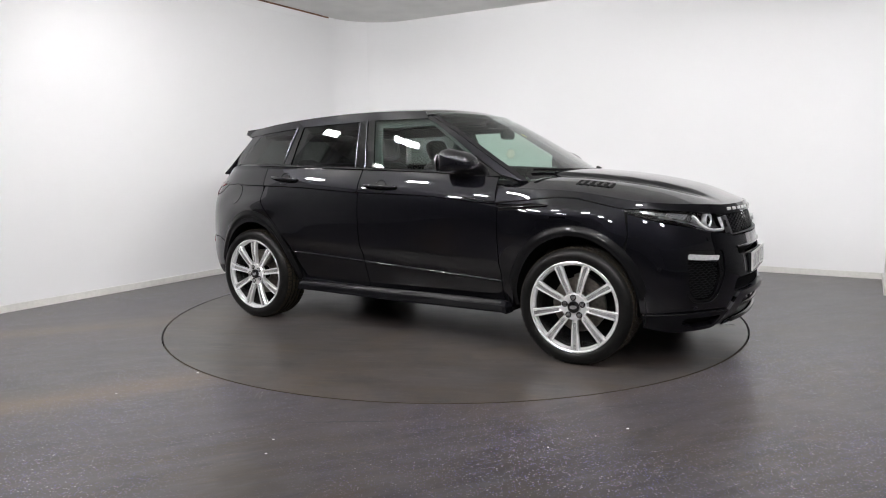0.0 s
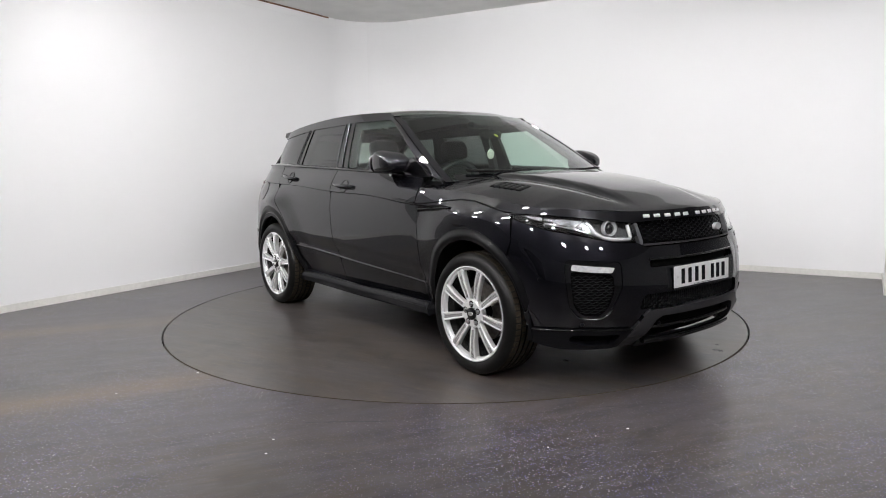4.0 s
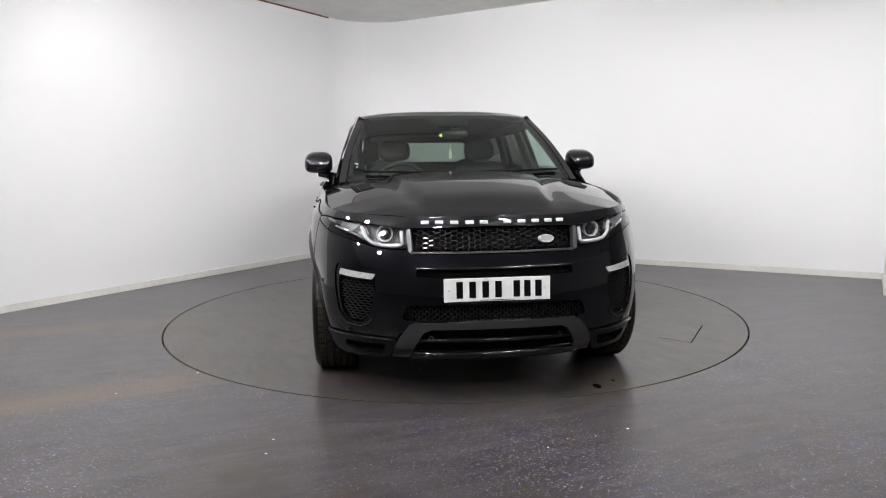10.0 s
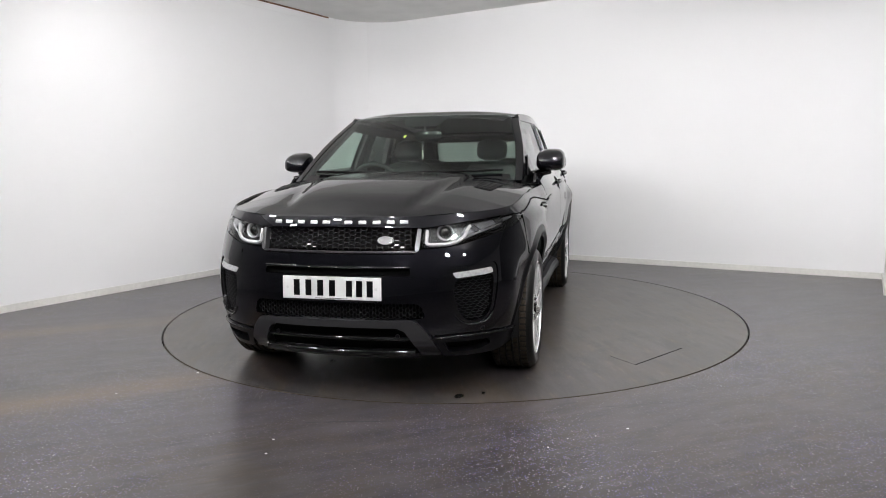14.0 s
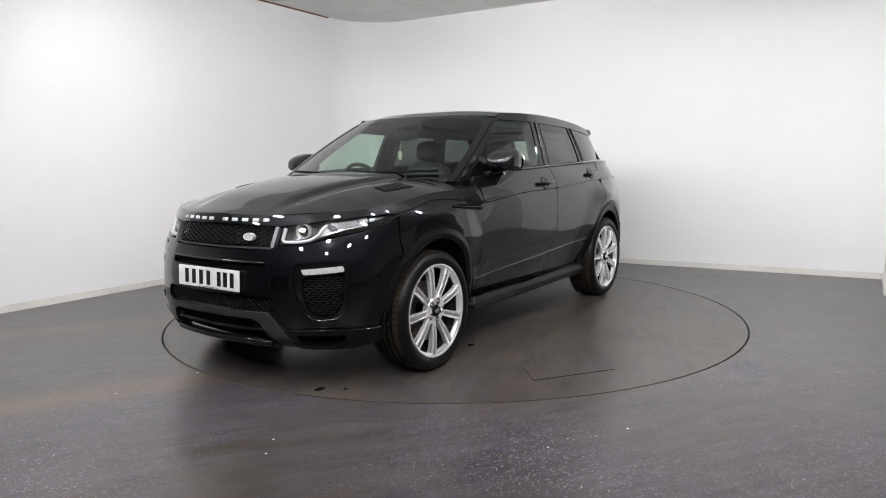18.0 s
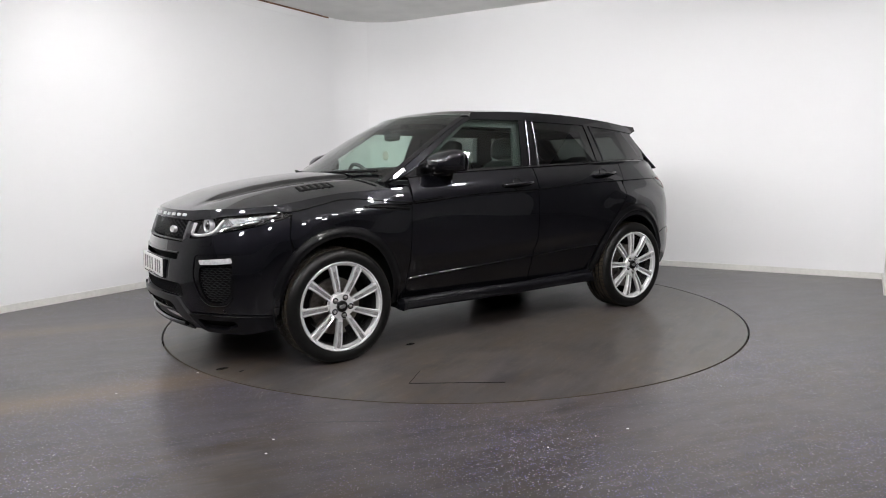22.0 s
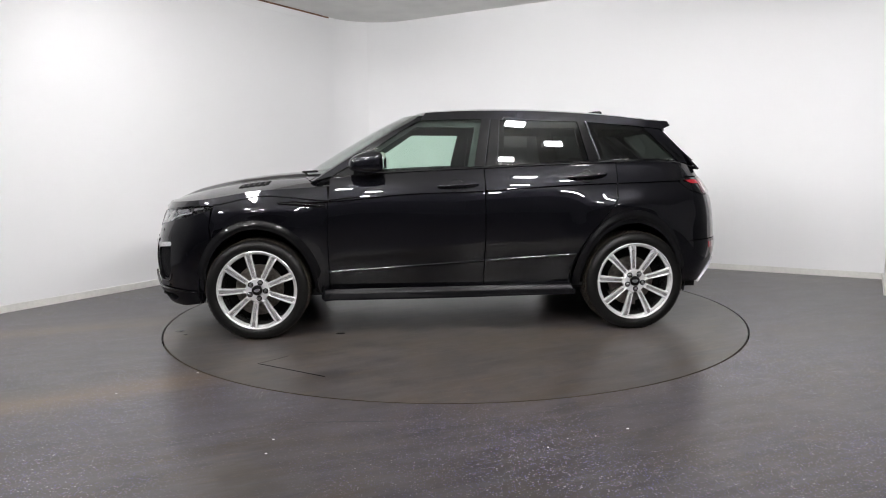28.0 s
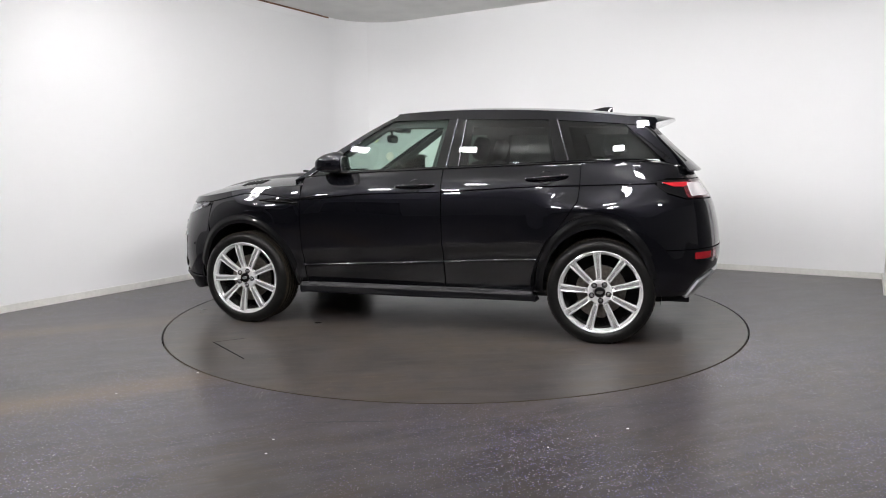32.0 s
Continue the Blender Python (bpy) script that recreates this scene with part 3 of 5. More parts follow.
# ---- end of surfaces ----


def inside(poly, pts):
    """Which points lie within a closed outline."""
    p = np.asarray(poly)
    q = np.roll(p, -1, axis=0)
    x, y = pts[:, 0][:, None], pts[:, 1][:, None]
    with np.errstate(divide="ignore", invalid="ignore"):
        c = ((p[:, 1] > y) != (q[:, 1] > y)) & (x < (q[:, 0] - p[:, 0]) * (y - p[:, 1]) / (q[:, 1] - p[:, 1]) + p[:, 0])
    return c.sum(1) % 2 == 1


def dense(poly, step):
    out = []
    for a, b in zip(poly, list(poly[1:]) + [poly[0]]):
        n = max(1, int(math.ceil(math.dist(a, b) / step)))
        out += [(a[0] + (b[0] - a[0]) * i / n, a[1] + (b[1] - a[1]) * i / n) for i in range(n)]
    return out


def shrink(poly, g):
    """Moves an outline inwards by g."""
    p = np.asarray(poly, float)
    area = (p[:, 0] * np.roll(p[:, 1], -1) - np.roll(p[:, 0], -1) * p[:, 1]).sum()
    e = np.roll(p, -1, axis=0) - p
    e /= np.linalg.norm(e, axis=1, keepdims=True) + 1e-12
    n = np.stack([-e[:, 1], e[:, 0]], 1) * (1 if area > 0 else -1)
    m = np.roll(n, 1, axis=0)
    b = n + m
    b /= np.maximum((b * n).sum(1), 0.4)[:, None]
    return [tuple(v) for v in p + g * b]


def patch(name, poly, surf, mat, parent, label="", side=1, step=0.035, depth=0.014, gap=0.002, holes=(), off=0.0, edge=0.02, back=False, rows=()):
    """A piece of a curved skin, cut to an outline in the skin's own two coordinates, with a returned rim."""
    poly = shrink(dense(poly, edge), gap) if gap else dense(poly, edge)
    rims = [poly] + [dense(h, edge) for h in holes]
    pts, edges = [], []
    for r in rims:
        s = len(pts)
        pts += [tuple(p) for p in r]
        edges += [(s + i, s + (i + 1) % len(r)) for i in range(len(r))]
    P = np.array(pts)
    lo, hi = np.array(poly).min(0), np.array(poly).max(0)
    gx, gy = np.meshgrid(np.arange(lo[0] + step / 2, hi[0], step), np.arange(lo[1] + step / 2, hi[1], step))
    g = np.stack([gx.ravel(), gy.ravel()], 1)
    if len(g):
        ok = inside(poly, g)
        for h in holes:
            ok &= ~inside(h, g)
        g = g[ok]
    if len(g):
        far = np.ones(len(g), bool)
        near = np.concatenate([P] + [np.array(r) for r in rows])
        for s in range(0, len(near), 400):
            far &= (((g[:, None] - near[None, s:s + 400]) ** 2).sum(-1).min(1) > (0.4 * step) ** 2)
        pts += [tuple(p) for p in g[far]]
    for r in rows:
        q = np.array(r)
        ok = inside(poly, q)
        for h in holes:
            ok &= ~inside(h, q)
        ok &= ((q[:, None] - P[None]) ** 2).sum(-1).min(1) > 0.004 ** 2
        at = np.cumsum(ok) - 1 + len(pts)
        edges += [(int(at[i]), int(at[i + 1])) for i in range(len(q) - 1) if ok[i] and ok[i + 1]]
        pts += [tuple(p) for p in q[ok]]
    v2, _, f2, _, _, _ = delaunay_2d_cdt([Vector(p) for p in pts], edges, [], 0, 1e-7)
    v2 = np.array([tuple(v) for v in v2])
    tri = np.array([f for f in f2 if len(f) == 3])
    cen = v2[tri].mean(1)
    ok = inside(poly, cen)
    for h in holes:
        ok &= ~inside(h, cen)
    tri = tri[ok]
    a, b = v2[:, 0], v2[:, 1]
    e = 5e-4
    pos = surf(a, b, off)
    nor = np.cross(surf(a + e, b, off) - surf(a - e, b, off), surf(a, b + e, off) - surf(a, b - e, off))
    nor /= np.linalg.norm(nor, axis=1, keepdims=True) + 1e-15
    mid = pos.mean(0) - np.array([0.0, 0.0, 0.75])
    mid = mid * np.array([0.6, 1.0, 1.0])
    if (nor * mid).sum(1).mean() < 0:
        nor = -nor
    if side < 0:
        pos, nor = pos * (1, -1, 1), nor * (1, -1, 1)
    q = pos[tri]
    fn = np.cross(q[:, 1] - q[:, 0], q[:, 2] - q[:, 0])
    flip = (fn * nor[tri[:, 0]]).sum(1) < 0
    tri[flip] = tri[flip][:, ::-1]
    count = {}
    for t in tri:
        for i in range(3):
            k = (int(t[i]), int(t[(i + 1) % 3]))
            count[k] = 1
    rim = [k for k in count if (k[1], k[0]) not in count]
    verts, norms, faces = list(pos), list(nor), [tuple(t) for t in tri]
    if depth:
        at = {}
        for k in {i for e2 in rim for i in e2}:
            at[k] = len(verts)
            verts += [pos[k], pos[k] - nor[k] * depth]
            norms += [np.zeros(3), np.zeros(3)]
        for i, j in rim:
            faces.append((at[j], at[i], at[i] + 1, at[j] + 1))
    if back:
        s = len(verts)
        verts += list(pos - nor * depth)
        norms += list(-nor)
        faces += [tuple(s + t[::-1]) for t in tri]
    return link(name, verts, faces, mat, parent, label, True, norms)


def arc(cx, cz, r, a0, a1, n=24):
    return [(cx + r * math.cos(radians(a0 + (a1 - a0) * i / n)), cz + r * math.sin(radians(a0 + (a1 - a0) * i / n))) for i in range(n + 1)]


def flank(x, z, off=0.0):
    """The lower body's side, by length and height."""
    z = np.asarray(z, float)
    return skin(ux(1.008 * np.asarray(x, float)), z - 0.004 - 0.010 * (1.2 - z), off)


def side_rows():
    """Extra rows of points along the flank's two creases."""
    out = []
    for line, x0, x1, offs in ((waist, -1.75, 1.05, (-0.012, -0.005, -0.001, 0.003, 0.006, 0.010, 0.016, 0.024)),
                               (lower_line, -0.9, 0.85, (-0.016, -0.010, -0.005, 0.0, 0.004, 0.008, 0.012, 0.018, 0.026))):
        xs = np.arange(x0, x1, 0.03)
        for d in offs:
            z = line(xs) + d
            out.append([(a / 1.008, b) for a, b in zip(xs, (z + 0.016) / 1.01)])
    return out


# ---- the car ----
def mirror(poly):
    """An outline of the left half, closed over the middle."""
    return list(poly) + [(-u, z) for u, z in reversed(poly) if abs(u) > 1e-6]


HEAD = [(0.478, 0.881), (0.462, 0.788), (0.54, 0.785), (0.62, 0.791), (0.79, 0.824), (0.98, 0.854), (1.145, 0.894), (1.225, 0.928), (1.10, 0.931), (0.95, 0.924), (0.756, 0.909), (0.62, 0.896)]
BEZEL = [(0.575, 0.692), (0.868, 0.707), (0.876, 0.66), (0.846, 0.46), (0.80, 0.403), (0.69, 0.396), (0.635, 0.428), (0.572, 0.56)]
BONNET_LINE = [(0.818, 0.963), (0.93, 0.972), (1.053, 0.985), (1.206, 1.000), (1.32, 0.995), (1.433, 0.972), (1.56, 0.945), (1.60, 0.943)]


def oval(cx, a, b, a0, a1, n=40):
    return [(cx + a * math.cos(radians(a0 + (a1 - a0) * i / n)), 0.352 + b * math.sin(radians(a0 + (a1 - a0) * i / n))) for i in range(n + 1)]


def superbox(bm, c, r, p=0.6, n=20, m=None):
    """A rounded box: an ellipsoid with squared-off sides."""
    s = bmesh.ops.create_uvsphere(bm, u_segments=n, v_segments=n // 2, radius=1.0)["verts"]
    for v in s:
        q = [math.copysign(abs(a) ** p, a) for a in v.co]
        k = max(abs(a) for a in q) or 1
        v.co = (c[0] + q[0] * r[0], c[1] + q[1] * r[1], c[2] + q[2] * r[2])
    if m is not None:
        bmesh.ops.transform(bm, matrix=m, verts=s)
    return s


ROWS = side_rows()


def build_panels(car):
    wing_arch = oval(1.31, 0.40, 0.45, 45, 180)
    rear_arch = oval(-1.29, 0.375, 0.45, 46, 160)
    for s in (1, -1):
        wing = [(0.90, 0.32), (0.836, 0.32), (0.825, 0.9)] + BONNET_LINE + [(1.625, 0.80)] + wing_arch
        patch("front_wing", wing, flank, PAINT, car, side=s, step=0.025, rows=ROWS)
        door = [(0.832, 0.335), (0.825, 0.9), (0.812, 1.02), (0.808, 1.117), (0.6, 1.131), (0.36, 1.145), (0.05, 1.157), (-0.25, 1.166), (-0.252, 0.7), (-0.245, 0.335)]
        patch("front_door", door, flank, PAINT, car, side=s, step=0.025, rows=ROWS)
        door = [(-0.248, 0.335), (-0.256, 0.7), (-0.254, 1.166), (-0.8, 1.184), (-1.185, 1.196), (-1.182, 1.06), (-1.172, 0.953), (-1.08, 0.818), (-0.965, 0.682), (-0.90, 0.56), (-0.865, 0.45), (-0.860, 0.335)]
        patch("rear_door", door, flank, PAINT, car, side=s, step=0.025, rows=ROWS)
        quarter = [(-1.186, 1.198), (-1.183, 1.06), (-1.174, 0.953), (-1.085, 0.82), (-0.99, 0.71)] + rear_arch + [(-1.72, 0.63), (-1.735, 1.0), (-1.66, 1.075), (-1.735, 1.085)] + [(float(x), float(shoulder(ux(1.008 * x))) + 0.004) for x in (-1.735, -1.65, -1.5, -1.35)]
        patch("rear_quarter", quarter, flank, PAINT, car, side=s, step=0.025, rows=ROWS)
        # cladding round the wheel openings
        for cx, outer, inner, a0, a1 in ((1.31, (0.438, 0.495), (0.378, 0.43), -4, 184), (-1.29, (0.402, 0.515), (0.352, 0.425), -2, 172)):
            def lip(x, z, o, cx=cx, outer=outer, inner=inner):
                ro = np.hypot((x - cx) / outer[0], (z - 0.352) / outer[1])
                k = np.clip((1 - ro) / (1 - inner[0] / outer[0]), 0, 1)
                return flank(x, z, o + 0.001 + 0.009 * smooth(0.0, 0.6, k) - 0.012 * smooth(0.6, 1.0, k) - 0.030 * smooth(0.50, 0.31, z))
            patch("arch_trim", oval(cx, *outer, a0, a1) + oval(cx, *inner, a1, a0), lip, ARCH, car, "black wheel arch trim", side=s, off=0.0, step=0.01, gap=0, depth=0.02)
        sill = [(0.87, 0.262), (0.865, 0.345), (0.0, 0.345), (-0.865, 0.352), (-0.90, 0.27), (0.0, 0.262)]
        patch("sill_trim", sill, lambda a, b, o: flank(a, b, o + 0.022 + 0.030 * smooth(0.35, 0.31, b)), SATIN, car, "satin black sill trim", side=s, step=0.015, depth=0.05, off=0.012)
        # bonnet's turned-down edge
        shut = [(ux(1.008 * x), z - 0.004 - 0.010 * (1.2 - z)) for x, z in BONNET_LINE] + [(u, z) for u, z in HEAD[7:]] + [(0.478, 0.881), (0.30, 0.886), (0.0, 0.891)]
        lip = [(u, float(shoulder(u))) for u in np.linspace(0.0, 1.98, 60)]
        patch("bonnet_edge", [(float(a), b + 0.003) for a, b in shut] + lip, skin, PAINT, car, side=s, step=0.02, gap=0)
        # ledge under the side windows
        us = np.linspace(float(ux(0.86)), float(ux(-1.86)), 90)
        a = skin(us, shoulder(us))
        x = a[:, 0]
        b = side_glass(x, shoulder(us) + 0.012)
        c = side_glass(x, shoulder(us) + 0.012) - np.array([0, 0.03, 0.02])
        k = len(us)
        vs = np.concatenate([a - (0, 0, 0.002), (a * 0.7 + b * 0.3) + (0, 0, 0.008), b, c]) * (1, s, 1)
        fs = [(j * k + i, j * k + i + 1, (j + 1) * k + i + 1, (j + 1) * k + i) for j in range(3) for i in range(k - 1)]
        if s < 0:
            fs = [f[::-1] for f in fs]
        link("waist_seal", vs, [f[::-1] for f in fs], GLOSS, car, "gloss black waist seal under the windows", True)
        bm = bmesh.new()
        seam = [(float(np.interp(k, range(len(BONNET_LINE)), [p[0] for p in BONNET_LINE])), float(np.interp(k, range(len(BONNET_LINE)), [p[1] for p in BONNET_LINE]))) for k in np.linspace(0, len(BONNET_LINE) - 1, 40)]
        add_tube(bm, [tuple(flank(x, z, -0.0015) * (1, s, 1)) for x, z in seam], 0.0055, 6)
        part("bonnet_seam", bm, DARK, car, "dark shut line of the bonnet", True, 70)
    # bonnet top
    us = np.linspace(0.0, 1.93, 70)
    e = skin(us, shoulder(us))
    edge = [(p[0], p[1]) for p in e]
    back = [(0.87 + 0.20 * (1 - (y / 0.86) ** 2), y) for y in np.linspace(0.80, 0.0, 16)]
    half = edge + back
    top = half[:-1] + [(half[-1])] + [(x, -y) for x, y in reversed(half[:-1])][:-1]
    patch("bonnet", top, bonnet_skin, PAINT, car, "black bonnet with two raised creases", step=0.03, gap=0, edge=0.03)


def build_glasshouse(car):
    rails = []
    xs = np.linspace(0.16, -1.55, 40)
    for s in (1, -1):
        a_in = [(0.80, 1.125), (0.593, 1.248), (0.394, 1.383), (0.26, 1.465), (0.173, 1.507)]
        zs = np.linspace(1.528, 1.085, 16)
        line = [(float(pillar_x(z)), float(z)) for z in zs]
        patch("front_pillar", a_in + line, side_glass, PAINT, car, side=s, step=0.03, gap=0, off=0.004, depth=0.03)
        rail = [(0.175, 1.509), (-0.25, 1.509), (-0.39, 1.503), (-0.95, 1.487), (-1.40, 1.452), (-1.62, 1.43)] + [(float(x), float(roof_edge(x)) + 0.004) for x in np.linspace(-1.62, 0.14, 30)]
        patch("roof_rail", rail, side_glass, PAINT, car, side=s, step=0.03, gap=0, off=0.005, depth=0.03)
        patch("pillar_trim", [(-0.185, 1.158), (-0.262, 1.162), (-0.318, 1.508), (-0.255, 1.510)], side_glass, GLOSS, car, "gloss black door pillar trim", side=s, gap=0.002, off=0.004)
        patch("pillar_trim", [(-0.270, 1.163), (-0.350, 1.172), (-0.386, 1.504), (-0.324, 1.508)], side_glass, GLOSS, car, "gloss black door pillar trim", side=s, gap=0.002, off=0.004)
        patch("pillar_trim", [(-1.018, 1.20), (-1.100, 1.205), (-1.012, 1.484), (-0.952, 1.489)], side_glass, GLOSS, car, "gloss black door pillar trim", side=s, gap=0.002, off=0.006)
        patch("rear_pillar", [(-1.74, 1.18), (-1.865, 1.16), (-1.80, 1.22), (-1.58, 1.43), (-1.45, 1.455)], side_glass, PAINT, car, side=s, gap=0)
        patch("front_side_window", [(0.80, 1.11), (-0.19, 1.16), (-0.255, 1.512), (0.17, 1.512), (0.26, 1.467), (0.394, 1.386), (0.593, 1.252)], side_glass, CLEAR, car, "lightly tinted clear side window", side=s, step=0.05, gap=0, depth=0)
        patch("rear_side_window", [(-0.345, 1.172), (-1.03, 1.20), (-0.945, 1.49), (-0.38, 1.506)], side_glass, PRIVACY, car, "dark privacy glass side window", side=s, step=0.05, gap=0, depth=0)
        patch("quarter_window", [(-1.09, 1.205), (-1.76, 1.215), (-1.46, 1.448), (-1.005, 1.484)], side_glass, PRIVACY, car, "dark privacy glass quarter window", side=s, step=0.05, gap=0, depth=0)
        for poly in ([(-0.14, 1.16), (-0.40, 1.17), (-0.43, 1.51), (-0.22, 1.51)], [(0.30, 1.475), (-1.45, 1.445), (-1.45, 1.50), (-0.8, 1.53), (0.15, 1.535)], [(-0.99, 1.20), (-1.16, 1.20), (-1.08, 1.48), (-0.93, 1.48)],
                     [(0.86, 1.09), (0.56, 1.245), (0.36, 1.375), (0.20, 1.48), (0.16, 1.52), (0.25, 1.50), (0.43, 1.385), (0.63, 1.262), (0.92, 1.09)]):
            patch("inner_trim", poly, side_glass, CLOTH, car, "dark cabin pillar trim", side=s, gap=0, off=-0.035, depth=0.02, back=True)
        ye = lambda z: float(side_glass(pillar_x(z), z)[1])
        strip = [(ye(z), float(z)) for z in np.linspace(1.085, 1.522, 14)] + [(ye(z) - 0.042, float(z)) for z in np.linspace(1.522, 1.085, 14)]
        patch("pillar_face", strip, screen, PAINT, car, side=s, step=0.03, gap=0, off=0.004, depth=0.03)
    zs = np.linspace(1.095, 1.556, 14)
    edge = [(float(side_glass(pillar_x(z), z)[1]) - 0.042, float(z)) for z in zs]
    patch("windscreen", edge + [(-y, z) for y, z in reversed(edge)], screen, SCREEN, car, "clear raked windscreen", step=0.06, gap=0, depth=0)
    patch("screen_band", [(-0.72, 1.094), (0.72, 1.094), (0.70, 1.128), (0.0, 1.118), (-0.70, 1.128)], screen, GLOSS, car, "black printed band at the foot of the windscreen", step=0.05, gap=0, off=0.002, depth=0)
    patch("screen_band", [(-0.58, 1.552), (-0.575, 1.532), (-0.16, 1.528), (-0.12, 1.47), (0.12, 1.47), (0.16, 1.528), (0.575, 1.532), (0.58, 1.552)], screen, GLOSS, car, "black printed band at the head of the windscreen", step=0.05, gap=0, off=-0.003, depth=0)
    # roof skin
    xs = np.linspace(0.13, -1.60, 40)
    se = [(float(x), float(side_glass(x, roof_edge(x))[1]) + 0.006) for x in xs]
    nose = [(0.13 + 0.19 * (1 - (y / se[0][1]) ** 2), y) for y in np.linspace(-se[0][1], se[0][1], 20)[1:-1]]
    patch("roof_panel", se + [(x, -y) for x, y in reversed(se)] + nose, roof, PAINT, car, "black painted roof", step=0.04, gap=0, edge=0.04)
    bm = bmesh.new()
    ys = np.linspace(-0.54, 0.54, 31)
    xs = 0.135 + 0.19 * (1 - (ys / se[0][1]) ** 2)
    add_tube(bm, [tuple(p) for p in roof(xs, ys, -0.003)], 0.005, 6)
    part("screen_seal", bm, GLOSS, car, "gloss black seal between windscreen and roof", True, 70)
    patch("headliner", [(0.20, -0.55), (0.20, 0.55), (-1.55, 0.56), (-1.55, -0.56)], roof, LINER, car, "dark grey cloth headliner", step=0.08, gap=0, off=-0.035, edge=0.08, depth=0.004, back=True)

    def hatch(y, z, off=0.0):
        y, z = np.broadcast_arrays(np.asarray(y, float), np.asarray(z, float))
        x = -1.945 + (z - 1.17) * 1.05 + 0.080 * (np.abs(y) / 0.65) ** 4
        return np.stack([x - off, y, z], -1)
    patch("rear_window", [(-0.49, 1.19), (0.49, 1.19), (0.45, 1.43), (-0.45, 1.43)], hatch, HATCH_GLASS, car, "dark privacy glass rear window", step=0.06, gap=0, depth=0, off=-0.006)
    patch("tailgate_frame", [(-0.70, 1.14), (0.70, 1.14), (0.665, 1.20), (0.60, 1.44), (-0.60, 1.44), (-0.665, 1.20)], hatch, PAINT, car, step=0.05, gap=0, holes=[rounded([(-0.47, 1.20), (0.47, 1.20), (0.43, 1.42), (-0.43, 1.42)], 0.05)])
    # spoiler over the rear window
    bm = bmesh.new()
    ring = []
    for y in np.linspace(-0.62, 0.62, 21):
        k = 1 - (abs(y) / 0.62) ** 6 * 0.5
        e = 0.13 * (abs(y) / 0.62) ** 2.5
        zt = float(roof(-1.50, y * 0.95)[2])
        pts = [(-1.48, zt + 0.002), (-1.65, zt - 0.012), (-1.795 + e, zt - 0.036), (-1.80 + e, zt - 0.046), (-1.76 + e, zt - 0.062), (-1.60, zt - 0.075), (-1.48, zt - 0.05)]
        ring.append([bm.verts.new((x, y, z)) for x, z in pts])
    for p, q in zip(ring, ring[1:]):
        for j in range(7):
            bm.faces.new((p[j], q[j], q[(j + 1) % 7], p[(j + 1) % 7]))
    bm.faces.new(ring[0])
    bm.faces.new(ring[-1])
    part("spoiler", bm, PAINT, car, "black roof spoiler over the tailgate", True, 50)
    bm = bmesh.new()
    prof = [(-1.13, 0.0, 0.035), (-1.20, 0.020, 0.030), (-1.28, 0.043, 0.020), (-1.33, 0.050, 0.012), (-1.345, 0.046, 0.010), (-1.35, 0.0, 0.018)]
    rings = []
    for x, h, w in prof:
        z0 = float(roof(x, 0.0)[2]) - 0.004
        rings.append([bm.verts.new(p) for p in ((x, -w, z0), (x, -w * 0.45, z0 + h * 0.75), (x, 0, z0 + h + 0.004), (x, w * 0.45, z0 + h * 0.75), (x, w, z0))])
    for p, q in zip(rings, rings[1:]):
        for j in range(4):
            bm.faces.new((p[j], p[j + 1], q[j + 1], q[j]))
    bm.faces.new(rings[-1])
    part("roof_aerial", bm, PAINT, car, "black fin-shaped roof aerial", True, 50)


def build_shell(car):
    """What lies behind the panels' gaps."""
    holes = [[(float(ux(x)), z) for x, z in oval(c, 0.41, 0.455, 0, 360)[:-1]] for c in (1.31, -1.29)]
    us = np.linspace(1.12, GIRTH, 80)
    for s in (1, -1):
        poly = [(float(u), 0.29) for u in us] + [(float(u), float(shoulder(u)) - 0.006) for u in us[::-1]]
        # the flank between and behind the wheel openings
        patch("inner_body", poly, skin, DARK, car, side=s, off=-0.016, step=0.06, gap=0, depth=0, edge=0.05, holes=holes)
        nose = [(0.0, 0.25), (1.0, 0.25), (1.03, 0.45), (1.10, 0.62), (1.15, 0.72), (1.15, 0.93), (0.0, 0.90)]
        patch("inner_nose", nose, lambda a, b, o: skin(a, b, o - 0.075 * smooth(1.15, 0.95, a)), DARK, car, side=s, off=-0.016, step=0.05, gap=0, depth=0)
        for c in (1.31, -1.29):
            bm = bmesh.new()
            add_lathe(bm, [(0.43, 0.0), (0.43, 0.42), (0.05, 0.42)], 40, Matrix.Translation((c, s * 0.868, 0.352)) @ Matrix.Rotation(radians(90 * s), 4, "X"), *((-12, 192) if s > 0 else (168, 372)))
            part("wheel_liner", bm, PLASTIC, car, "black plastic wheel arch liner", True)
    bm = bmesh.new()
    add_box(bm, -1.9, 1.95, -0.62, 0.62, 0.25, 0.30)
    add_box(bm, -0.85, 0.86, -0.87, 0.87, 0.265, 0.30)
    part("underbody", bm, PLASTIC, car, "black underbody tray")


